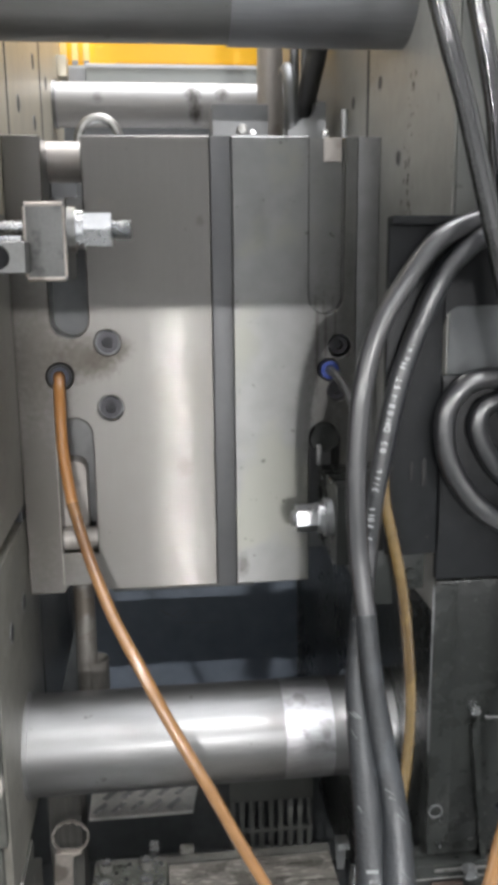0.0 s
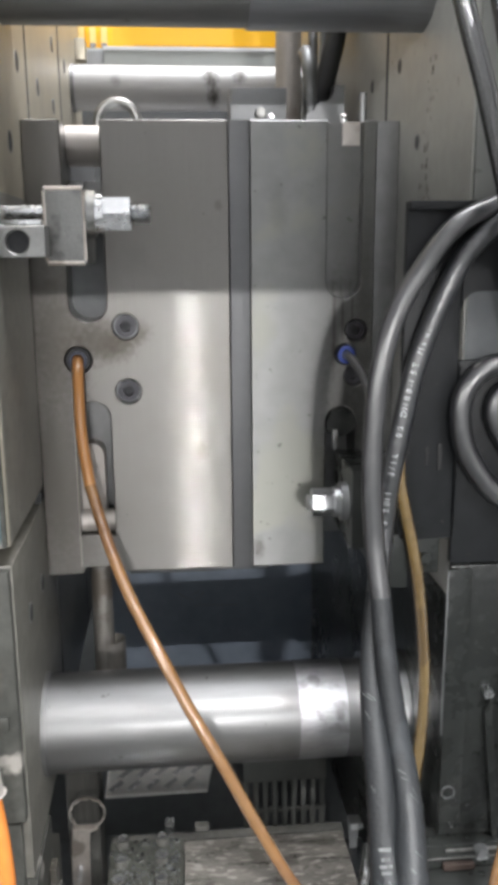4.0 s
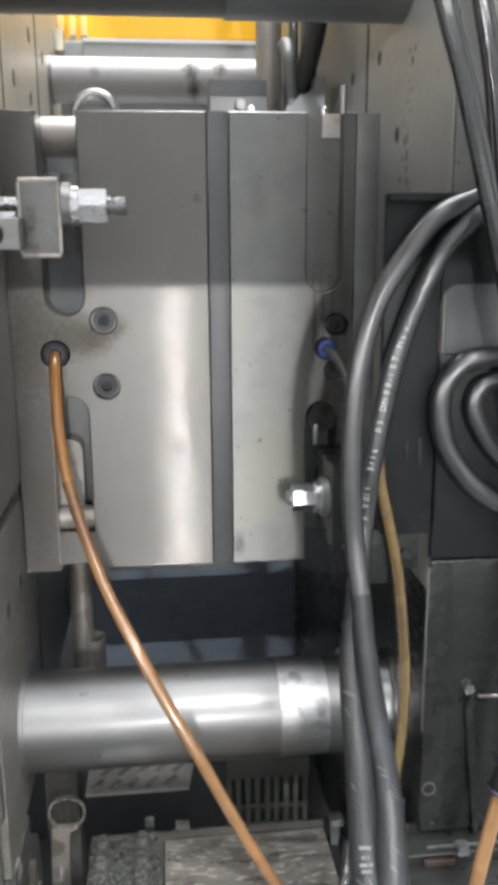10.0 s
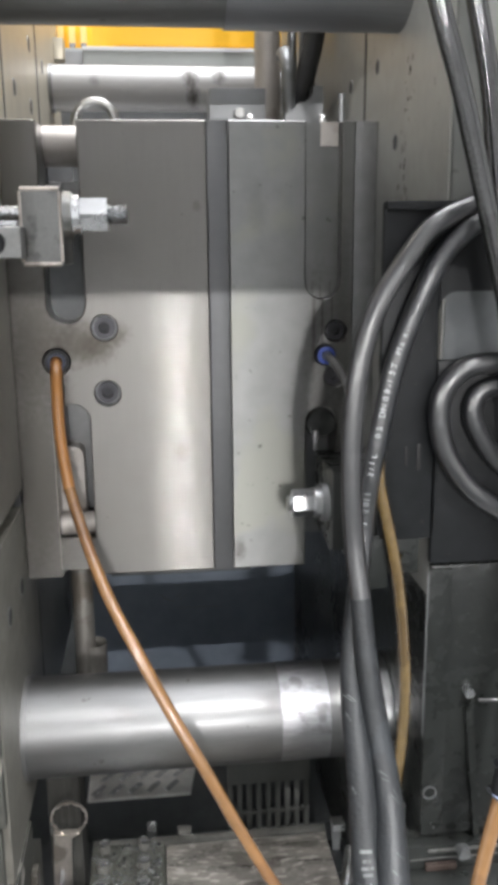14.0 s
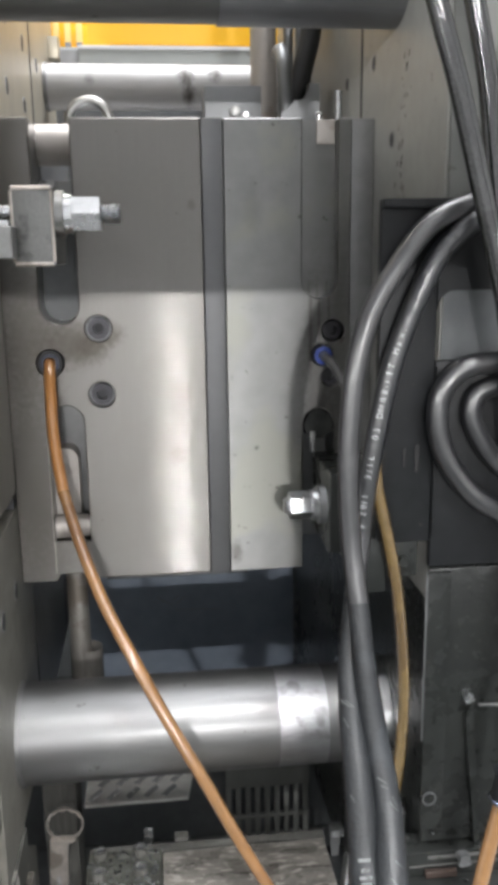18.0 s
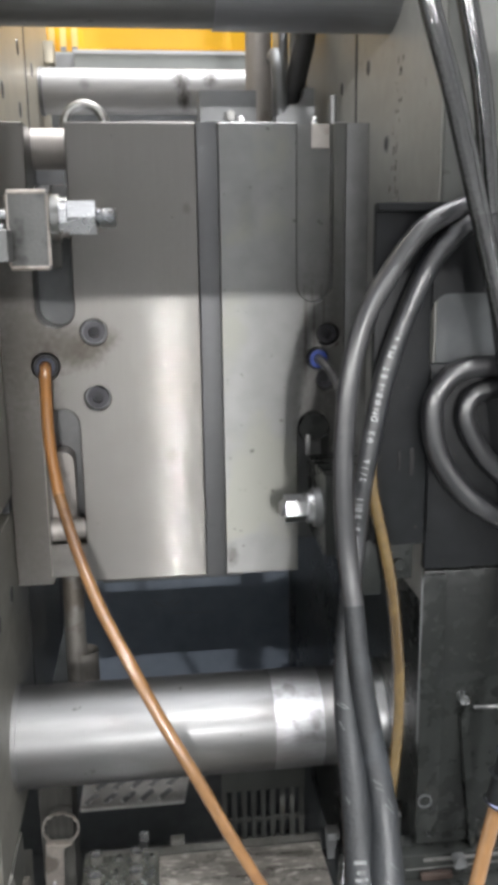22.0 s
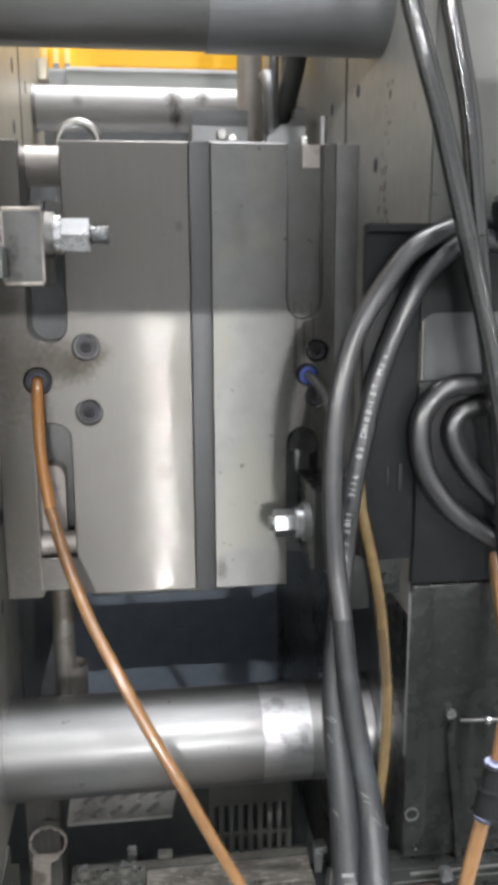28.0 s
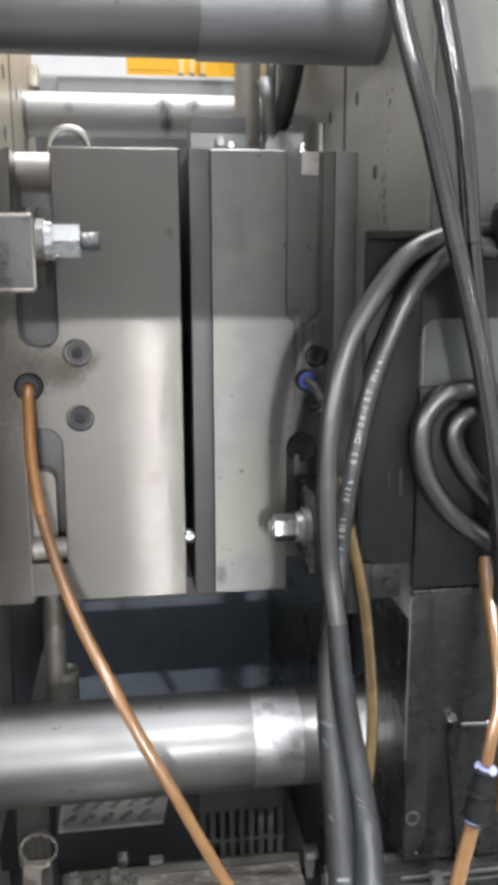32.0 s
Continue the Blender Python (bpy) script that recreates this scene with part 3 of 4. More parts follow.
# black guard plate with an arched opening in front of the moving platen

def guard():
    ob = rides(thing("black_guard", "matt black guard plate with an arched opening", "guard"))
    part("left_plate", box(0.109, 0.1505, -0.2, -0.1925, 1.094, 1.340, 0.002), BLACK, ob)
    part("top_plate", prism([(0.1507, 1.279)] + arc(0.1635, 1.2655, 0.0128, 180, 90, 6) + [(0.31, 1.2785), (0.31, 1.342), (0.1507, 1.340)][:3], -0.2, -0.1925, 0.0), BLACK, ob)
    part("lower_plate", box(0.1507, 0.31, -0.2, -0.1925, 1.0735, 1.229, 0.002), BLACK, ob)
    part("lip", box(0.109, 0.31, -0.207, -0.2002, 1.334, 1.340, 0.0015), BLACK, ob)
    part("seam", box(0.151, 0.1525, -0.2025, -0.2002, 1.1, 1.225, 0.0004), BLACK, ob)
    part("slot", box(0.1375, 0.1405, -0.2012, -0.2002, 1.148, 1.168, 0.0004), CABLE, ob)
    part("slot", box(0.1285, 0.1305, -0.2012, -0.2002, 1.152, 1.166, 0.0004), CABLE, ob)


guard()
bracket = rides(thing("cable_bracket", "small dark grey sheet bracket under the guard", "bracket"))
part("sheet", box(0.099, 0.118, -0.2, -0.196, 1.056, 1.0985, 0.0008), GREASY, bracket)
part("block", box(0.1185, 0.142, -0.199, -0.192, 1.067, 1.0965, 0.001), GREASY, bracket)
part("screw", cyl((0.131, -0.203, 1.08), (0.131, -0.199, 1.08), 0.004, n=16, bevel=0.0006), GREASY, bracket)

plug = rides(thing("hose_connector", "black hose connector with a worn grey cap on the guard", "connector"))
part("body", box(0.1955, 0.245, -0.2265, -0.2072, 1.3255, 1.3545, 0.003), BLACK, plug)
part("cap", box(0.1975, 0.245, -0.2245, -0.2085, 1.3547, 1.3585, 0.0014), STEEL_DARK, plug, "worn grey cap")

# ---- tie bars ----


def tie_bar(y, z, r, label, mat=CHROME):
    ob = thing("tie_bar", label, "tie bar", group="tie bars")
    part("bar", cyl((FX - 0.1, y, z), (MX + 0.4, y, z), r, n=128), mat, ob)
    return ob


lower = tie_bar(-0.06, 0.876, 0.0455, "polished steel tie bar below the mould")
part("wiper_ring", ring((FX, -0.06, 0.876), (FX + 0.004, -0.06, 0.876), 0.0475, 0.0456, 64, 0.0008), STEEL_DARK, lower)
part("scuffed_band", ring((0.052, -0.06, 0.876), (0.097, -0.06, 0.876), 0.04556, 0.0454, 128), SCUFF, lower, "scuffed bright band")
upper = tie_bar(-0.06, 1.527, 0.0455, "polished steel tie bar above the mould")
part("sleeve", ring((0.012, -0.06, 1.527), (MX, -0.06, 1.527), 0.0472, 0.0455, 96, 0.001), SLEEVE, upper, "steel sliding sleeve, tone lifted for haze")
rear = tie_bar(0.47, 1.525, 0.0295, "polished steel tie bar behind the mould", CHROME_REAR)
part("wiper_ring", ring((FX, 0.47, 1.525), (FX + 0.005, 0.47, 1.525), 0.0312, 0.0296, 64, 0.0008), STEEL_DARK, rear)
tie_bar(0.47, 0.876, 0.0295, "polished steel tie bar low behind the mould")
rides(thing("bar_bushing", "bright bronze-grey bushing where the bar enters the platen", "bushing",
      ring((0.118, -0.06, 0.876), (MX, -0.06, 0.876), 0.0505, 0.0457, 96, 0.002), ZINC))

# ---- fixed mould half ----
mould_a = thing("fixed_mould_half", "ground tool steel mould half bolted to the fixed platen", "mould")
outline = [(FX, 0.999), (-0.1475, 0.999), (-0.1445, 1.006), (-0.1155, 1.006), (-0.1145, 1.0), (-0.0002, 1.0), (-0.0002, 1.42), (-0.1135, 1.42)]
outline += arc(-0.1305, 1.2612, 0.017, 0, -180)
outline += [(-0.1475, 1.42), (FX, 1.42)]
HOLES_A = [(-0.0972, 1.2395, 0.0118), (-0.0967, 1.179, 0.0118), (-0.1415, 1.2095, 0.0122)]
slot = [(-0.1470, 1.039)] + [(x, z) for x, z in arc(-0.1308, 1.1535, 0.0162, 180, 0)] + [(-0.1146, 1.039)]


def front_a():
    b = bmesh.new()
    edges = []
    for line in [outline, slot] + [arc(x, z, r, 0, 360 - 360 / 32, 31) for x, z, r in HOLES_A]:
        vs = [b.verts.new((p[0], 0.0, p[1])) for p in line]
        edges += [b.edges.new((vs[i], vs[(i + 1) % len(vs)])) for i in range(len(vs))]
    bmesh.ops.triangle_fill(b, use_beauty=True, edges=edges)
    got = bmesh.ops.extrude_face_region(b, geom=list(b.faces))
    bmesh.ops.translate(b, vec=(0, 0.05, 0), verts=[v for v in got["geom"] if isinstance(v, bmesh.types.BMVert)])
    return finish(b, 0.0011, 1)


part("front_plate", front_a(), STEEL, mould_a)
part("clamp_plate", box(FX, -0.1477, 0.0502, 0.36, 0.999, 1.42, 0.001), STEEL_DULL, mould_a)
part("cavity_plate", box(-0.1133, -0.0002, 0.0502, 0.36, 1.0, 1.42, 0.001), STEEL_DULL, mould_a)
part("spacer", box(-0.1475, -0.1135, 0.0506, 0.34, 1.02, 1.36, 0.001), STEEL_DARK, mould_a)
# slot back darkened to paint the shade inside the upper slot
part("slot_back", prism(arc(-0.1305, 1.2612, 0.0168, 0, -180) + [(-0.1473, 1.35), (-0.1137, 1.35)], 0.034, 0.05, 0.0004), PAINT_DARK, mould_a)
part("bushing", cyl((-0.1477, 0.062, 1.404), (-0.1133, 0.062, 1.404), 0.0185, n=48, bevel=0.001), SATIN, mould_a, "bright round spacer")
part("key", box(-0.1477, -0.1332, 0.052, 0.06, 1.352, 1.372, 0.001), STEEL_DARK, mould_a)
part("key", box(-0.1328, -0.1133, 0.052, 0.06, 1.352, 1.372, 0.001), STEEL_DARK, mould_a)
# arched top imitates the rim's shadow falling on a flat floor
part("shadow_cut_floor", prism([(-0.1469, 1.0395), (-0.1240, 1.0395)] + arc(-0.1355, 1.113, 0.0115, 0, 180, 8), 0.024, 0.049, 0.0006), SATIN, mould_a, "satin slot floor cut to the rim's shadow outline")
for x0, x1 in ((-0.1468, -0.1372), (-0.1368, -0.1148)):
    part("dowel", cyl((x0, 0.012, 1.0503), (x1, 0.012, 1.0503), 0.0110, n=32, bevel=0.001), SATIN, mould_a, "satin steel dowel")
# bright strip paints the highlight of the bevel along the joint
part("worn_lit_edge", box(-0.1486, -0.1478, -0.0005, 0.0005, 1.0075, 1.16, 0.0002), SATIN, mould_a, "bright strip along the edge")
part("base_strip", box(-0.105, 0.041, 0.05, 0.30, 0.978, 0.9995, 0.001), PAINT_DARK, mould_a)
for x, z, r in HOLES_A[:2]:
    head = part("cap_screw", ring((x, 0.0035, z), (x, 0.03, z), 0.0098, 0.005, 32, 0.0006), OXIDE, mould_a)
    part("socket", cyl((x, 0.0095, z), (x, 0.03, z), 0.0052, n=6), RECESS_SHADE, head)
    part("counterbore", ring((x, 0.012, z), (x, 0.035, z), 0.0121, 0.0098, 32), STEEL_DULL, head)
fit = part("push_fitting", ring((-0.1415, -0.0015, 1.2095), (-0.1415, 0.03, 1.2095), 0.0115, 0.0058, 32, 0.001), CABLE, mould_a, "black push-in fitting")
part("release_ring", ring((-0.1415, -0.005, 1.2095), (-0.1415, -0.0016, 1.2095), 0.0082, 0.0058, 32, 0.0006), BLUE_DARK, fit)

eye = thing("lifting_eye", "bright steel lifting eye on the mould top", "lifting eye")


def torus(c, big, small, n=48, m=14, a0=0, a1=360):
    b = bmesh.new()
    loops = []
    closed = a1 - a0 >= 360
    for i in range(n if closed else n + 1):
        a = radians(a0 + (a1 - a0) * i / n)
        loops.append([b.verts.new((c[0] + (big + small * math.cos(2 * math.pi * k / m)) * math.cos(a), c[1] + small * math.sin(2 * math.pi * k / m),
                                   c[2] + (big + small * math.cos(2 * math.pi * k / m)) * math.sin(a))) for k in range(m)])
    pairs = list(zip(loops, loops[1:] + (loops[:1] if closed else [])))
    for a, c2 in pairs:
        for k in range(m):
            b.faces.new((a[k], a[(k + 1) % m], c2[(k + 1) % m], c2[k]))
    return finish(b)


part("ring", torus((-0.104, 0.14, 1.4355), 0.0205, 0.0048), ZINC_DULL, eye)
part("shank", cyl((-0.104, 0.14, 1.4195), (-0.104, 0.14, 1.4225), 0.010, n=24, bevel=0.001), ZINC, eye)

# ---- moving mould half ----
mould_b = rides(thing("moving_mould_half", "ground tool steel mould half bolted to the moving platen", "mould"))
part("stripper_plate", box(0.0002, 0.0185, 0.0, 0.36, 1.0, 1.42, 0.0008), STEEL_BLUE, mould_b, "dull bluish steel plate")
outline += arc(0.1053, 1.145, 0.0148, 180, 0)
outline = [(0.0187, 1.0), (0.0905, 1.0)] + arc(0.1053, 1.145, 0.0148, 180, 0) + [(0.1201, 1.06), (0.1345, 1.06), (0.1345, 1.42), (0.122, 1.42)]
outline += arc(0.106, 1.279, 0.0163, 0, -180) + [(0.0897, 1.42), (0.0187, 1.42)]
part("front_plate", plate(outline, [(0.119, 1.2325, 0.0105), (0.1085, 1.2105, 0.0098), (0.1178, 1.1895, 0.0098)], 0.0, 0.04, 0.0011), STEEL_MATT, mould_b)
part("body", box(0.0187, 0.0895, 0.0402, 0.36, 1.0, 1.42, 0.001), STEEL_DULL, mould_b)
part("rear_plate", box(0.1225, 0.1345, 0.0402, 0.36, 1.0, 1.42, 0.001), STEEL_DULL, mould_b)
part("clamp_plate", box(0.1347, MX - 0.0002, 0.003, 0.36, 1.0, 1.42, 0.001), STEEL_DARK, mould_b)
part("spacer", box(0.0899, 0.1218, 0.0405, 0.34, 1.02, 1.40, 0.001), STEEL_DULL, mould_b)
part("slot_back", prism(arc(0.106, 1.279, 0.0160, 0, -180) + [(0.09, 1.4195), (0.1218, 1.4195)], 0.011, 0.04, 0.0004), STEEL_MATT, mould_b)
# bright plate stands in for the light falling on the slot's back
part("lit_patch", box(0.1045, 0.1208, 0.0085, 0.0108, 1.399, 1.4198, 0.0006), SATIN, mould_b, "bright patch painting light on the slot's top")
for x, z in ((0.119, 1.2325), (0.1178, 1.1895)):
    head = part("cap_screw", ring((x, 0.006, z), (x, 0.03, z), 0.0088, 0.0045, 32, 0.0006), OXIDE, mould_b)
    part("socket", cyl((x, 0.012, z), (x, 0.03, z), 0.0047, n=6), RECESS_SHADE, head)
fit = part("push_fitting", ring((0.1085, -0.004, 1.2105), (0.1085, 0.03, 1.2105), 0.0094, 0.0052, 32, 0.001), BLACK, mould_b, "black push-in fitting")
part("release_ring", ring((0.1085, -0.008, 1.2105), (0.1085, -0.0042, 1.2105), 0.0082, 0.0048, 32, 0.0006), BLUE, fit, "blue release ring")
part("guide_pin", cyl((-0.012, 0.03, 1.05), (0.0186, 0.03, 1.05), 0.008, n=32), ZINC, mould_b, "bright guide pin")
rides(thing("grey_air_tube", "short smoky grey tube bending out of the blue fitting", "tube",
      tube([(0.1085, 0.012, 1.2105), (0.1085, -0.018, 1.2100), (0.111, -0.028, 1.207), (0.116, -0.036, 1.199), (0.121, -0.044, 1.186), (0.124, -0.05, 1.165)], 0.0042), SMOKE))

# ---- clamps ----


def clamp_left():
    ob = thing("mould_clamp", "bright steel mould clamp bolted to the fixed platen", "clamp", group="mould clamps")
    part("clamp_block", box(-0.1505, -0.1183, -0.112, -0.03, 1.2975, 1.3562, 0.003), CLAMP, ob)
    # bright rods for the worn bevels, with their highlight painted in
    for z in (1.2993, 1.3544):
        part("worn_lit_edge", cyl((-0.1485, -0.1104, z), (-0.1203, -0.1104, z), 0.0021, n=12, bevel=0.0004), CHROME_WORN, ob, "bright strip along the edge")
    for x in (-0.1491, -0.1197):
        part("side_edge", cyl((x, -0.1108, 1.3012), (x, -0.1108, 1.3525), 0.0015, n=12, bevel=0.0004), CHROME_WORN, ob)
    part("spacer_ring", ring((-0.118, -0.098, 1.336), (-0.1115, -0.098, 1.336), 0.0175, 0.0085, 40, 0.0012), ZINC_DULL, ob)
    part("washer", ring((-0.1113, -0.098, 1.336), (-0.1055, -0.098, 1.336), 0.0150, 0.0085, 40, 0.001), ZINC, ob)
    part("nut", hexagon((-0.1053, -0.098, 1.336), (-0.0845, -0.098, 1.336), 0.0245, 0.001, 0), ZINC, ob)
    part("stud", thread((-0.0845, -0.098, 1.336), (-0.0695, -0.098, 1.336), 0.0078, 0.0021), ZINC, ob)
    part("support_rod", cyl((FX, -0.098, 1.3385), (-0.1506, -0.098, 1.3385), 0.0048, n=24), ZINC, ob)
    bar = part("support_bar", plate([(FX + 0.0003, 1.3035), (-0.1462, 1.3035), (-0.1462, 1.3268), (FX + 0.0003, 1.3268)], [(-0.1667, 1.315, 0.0085)], -0.137, -0.113, 0.0008), ZINC_DULL, ob)
    part("screw_hole", cyl((-0.1667, -0.129, 1.315), (-0.1667, -0.113, 1.315), 0.0086, n=32), RECESS_SHADE, bar)
    part("washer_strip", box(FX + 0.0003, -0.1508, -0.122, -0.108, 1.3272, 1.3312, 0.0008), ZINC, ob)


def clamp_right():
    ob = rides(thing("mould_clamp", "bright steel mould clamp bolted to the moving platen", "clamp", group="mould clamps"))
    part("clamp_block", box(0.0995, MX - 0.0005, -0.085, -0.0004, 1.045, 1.118, 0.002), GREASY, ob, "dark clamp block")
    part("spacer_ring", ring((0.0925, -0.0625, 1.084), (0.0993, -0.0625, 1.084), 0.0175, 0.0085, 40, 0.0012), STEEL_DULL, ob)
    part("washer", ring((0.0865, -0.0625, 1.084), (0.0923, -0.0625, 1.084), 0.014, 0.0085, 40, 0.001), ZINC, ob)
    part("nut", hexagon((0.0668, -0.0625, 1.084), (0.0863, -0.0625, 1.084), 0.0215, 0.001, 16), ZINC, ob)
    part("stud", thread((0.0625, -0.0625, 1.084), (0.0668, -0.0625, 1.084), 0.0076), ZINC, ob)
    part("strap", box(0.097, 0.1015, -0.006, -0.0004, 1.1185, 1.138, 0.0008), STEEL_DARK, ob)
    part("filler", cyl((0.1053, 0.004, 1.145), (0.1053, 0.036, 1.145), 0.0143, n=40, bevel=0.004), GREASY, ob)


clamp_left()
clamp_right()

# ---- hydraulic parts above the moving half ----
man = rides(thing("manifold_block", "dull steel manifold block with a notched flange", "manifold"))
part("block", box(0.016, 0.078, 0.19, 0.235, 1.4205, 1.4795, 0.001), STEEL_DULL, man)
part("flange", box(0.021, 0.0775, 0.181, 0.1898, 1.4205, 1.447, 0.001), STEEL_DULL, man)
part("screw", cyl((0.048, 0.1775, 1.452), (0.048, 0.19, 1.452), 0.0055, n=20, bevel=0.001), ZINC_DULL, man)
part("screw", cyl((0.060, 0.184, 1.449), (0.060, 0.19, 1.449), 0.0035, n=20, bevel=0.001), ZINC, man)
man2 = rides(thing("pipe_clamp", "dull steel pipe clamp with a rounded saddle", "clamp"))
saddle = [(0.099, 1.4205), (0.141, 1.4205), (0.141, 1.4815), (0.1295, 1.4815)] + arc(0.1165, 1.478, 0.0135, 10, -100, 8) + [(0.107, 1.455), (0.099, 1.452)]
part("saddle", prism(saddle, 0.185, 0.23, 0.0008), STEEL_DULL, man2)
part("pin", cyl((0.1475, 0.12, 1.4205), (0.1475, 0.12, 1.462), 0.004, n=16, bevel=0.0006), STEEL_DULL, man2)
part("pin", cyl((0.136, 0.16, 1.4205), (0.136, 0.16, 1.448), 0.0035, n=16, bevel=0.0006), ZINC, man2)
cylinder = rides(thing("core_cylinder", "upright grey hydraulic cylinder behind the block", "cylinder"))
part("barrel", cyl((0.095, 0.3, 1.4205), (0.095, 0.3, 1.85), 0.0155, n=40), SATIN, cylinder)
part("collar", cyl((0.095, 0.3, 1.605), (0.095, 0.3, 1.63), 0.0175, n=40, bevel=0.002), STEEL_DULL, cylinder)
part("side_pipe", cyl((0.128, 0.32, 1.43), (0.128, 0.32, 1.85), 0.006, n=24), STEEL_DULL, cylinder)
part("side_pipe", cyl((0.143, 0.33, 1.43), (0.143, 0.33, 1.85), 0.005, n=24), STEEL_DULL, cylinder)
elbow = rides(thing("hose_elbow", "bright steel hose elbow curving into the block", "elbow",
      tube([(0.108, 0.21, 1.425), (0.107, 0.205, 1.455), (0.105, 0.20, 1.485), (0.1035, 0.20, 1.505), (0.1035, 0.215, 1.520), (0.103, 0.235, 1.522)], 0.0078), STEEL_DULL))
rides(thing("hydraulic_hose", "thick matt black hose rising behind the pipe clamp", "hose",
      tube([(0.116, 0.215, 1.468), (0.122, 0.215, 1.482), (0.131, 0.22, 1.512), (0.139, 0.225, 1.545), (0.143, 0.23, 1.60), (0.145, 0.23, 1.75)], 0.0115), CABLE))

# ---- under the mould ----
post = thing("support_post", "stained steel support post below the mould", "post")
part("rod", cyl((-0.1335, 0.034, 0.86), (-0.1335, 0.034, 1.034), 0.0105, n=32), POST_STEEL, post)
part("collar", cyl((-0.1255, 0.036, 0.8355), (-0.1255, 0.036, 0.9), 0.0135, n=40, bevel=0.0125), POST_STEEL, post, "domed collar")
ped = thing("bar_pedestal", "dark streaked steel pedestal under the tie bar", "pedestal", join(box(-0.178, -0.1445, 0.0, 0.05, 0.52, 0.835, 0.003), box(-0.1443, -0.108, 0.012, 0.05, 0.81, 0.835, 0.002)), DARK_CAST)
chute = thing("chute_plate", "bent black chute plate below the mould", "chute")
part("sheet", box(-0.165, 0.15, 0.42, 0.426, 0.60, 0.99, 0.002), CHUTE, chute)
part("edge", box(-0.08, 0.01, 0.412, 0.4198, 0.835, 0.838, 0.0008), STEEL_DARK, chute)
part("hinge", box(-0.09, -0.06, 0.408, 0.4198, 0.842, 0.85, 0.002), STEEL_DARK, chute)
part("side_sheet", box(0.1505, 0.1545, 0.0, 0.42, 0.60, 0.99, 0.001), GREASY, chute)
for x, z, long, lean in ((-0.052, 0.796, 0.007, 25), (-0.044, 0.790, 0.010, 20), (-0.029, 0.797, 0.006, -35), (-0.022, 0.793, 0.009, -40), (0.002, 0.776, 0.034, 2)):
    mark = box(-long, long, -0.0003, 0, -0.0005, 0.0005, 0)
    mark.transform(pose(x, 0.4198, z, 0, lean, 0))
    part("scratch", mark, STEEL_DULL, chute, "pale scratch in the sheet")
# unseen sheet added so the rear tie bar mirrors something bright
setting("rear_tray", box(-0.7, 0.9, 0.43, 0.7195, 1.225, 1.233, 0.001), WALL, "unseen pale reflector sheet behind the mould", "tray")
tread = thing("tread_plate", "aluminium tread plate with raised bars behind the tie bar", "tread plate")
part("sheet", prism([(-0.1475, 0.060), (-0.0145, 0.060), (-0.028, -0.02), (-0.1475, -0.02)], 0.664, 0.668, 0.0, axis="z"), ALU, tread)
for i in range(6):
    for j in range(3):
        x, y = -0.136 + 0.0215 * i + 0.0105 * (j % 2), -0.006 + 0.026 * j
        if x < -0.035:
            bar = cyl((-0.0095, 0, 0), (0.0095, 0, 0), 0.0030, n=8, bevel=0.0012)
            bar.transform(Matrix.Translation((x, y, 0.6682)) @ pose(0, 0, 0, 0, 0, 52))
            part("raised_bar", bar, TREAD, tread, "worn bright raised bar")
tread.matrix_world = Matrix.Translation((0, 0.115, 0.018))
grille = thing("drain_grille", "dark slotted sheet grille in the machine bed", "grille")
part("top_band", box(0.024, 0.134, 0.2, 0.204, 0.617, 0.652, 0.0008), CASTING, grille)
part("mid_band", box(0.024, 0.134, 0.2, 0.204, 0.570, 0.576, 0.0006), CASTING, grille)
part("foot_band", box(0.024, 0.134, 0.2, 0.204, 0.52, 0.53, 0.0006), CASTING, grille)
for i in range(9):
    part("slat", box(0.024 + 0.0128 * i, 0.0305 + 0.0128 * i, 0.2005, 0.2035, 0.53, 0.617, 0.0006), CASTING, grille)
setting("sump_back", box(-0.3, 0.4, 0.24, 0.25, 0.52, 0.70, 0.001), PAINT_DARK, "dark sump wall behind the grille", "panel")

# ---- bed block with screws, front of the tie bar ----
block = thing("slide_block", "oily steel slide block covered with metal swarf", "slide block")
part("body", box(-0.124, -0.058, -0.20, -0.100, 0.70, 0.7745, 0.002), SWARF, block)
for x, y in ((-0.1132, -0.107), (-0.0769, -0.1065), (-0.1128, -0.133), (-0.0771, -0.1315), (-0.1135, -0.158), (-0.0772, -0.159)):
    head = part("cap_screw", cyl((x, y, 0.7745), (x, y, 0.7815), 0.0058, n=24, bevel=0.0008), DARK_CAST, block, "oily cap screw")
    part("rim", ring((x, y, 0.7812), (x, y, 0.7824), 0.0056, 0.0044, 24, 0.0003), ZINC, head, "bright worn rim")
    part("socket", cyl((x, y, 0.7810), (x, y, 0.7819), 0.0030, n=6), RECESS_SHADE, head)
rnd = random.Random(4)
bits = bmesh.new()
for i in range(420):
    x, y = rnd.uniform(-0.122, -0.062), rnd.uniform(-0.198, -0.102)
    s = rnd.uniform(0.0004, 0.0010) * (2.0 if rnd.random() < 0.1 else 1.0)
    bit = box(-s, s, -s * rnd.uniform(0.4, 1.5), s, 0.0, s * 0.8, 0)
    bit.transform(Matrix.Translation((x, y, 0.7746)) @ Euler((0, 0, rnd.uniform(0, 3))).to_matrix().to_4x4())
    join(bits, bit)
tagged(part("swarf", bits, ZINC, block, "glittering metal swarf"), kind="stuff")
bed = thing("bed_plate", "scraped oily steel bed plate with worn milling marks", "bed plate")
part("plate", box(-0.0575, 0.092, -0.26, -0.105, 0.70, 0.7735, 0.002), OILY, bed)
part("raised_pad", box(0.02, 0.084, -0.2, -0.118, 0.7735, 0.7755, 0.001), OILY, bed)
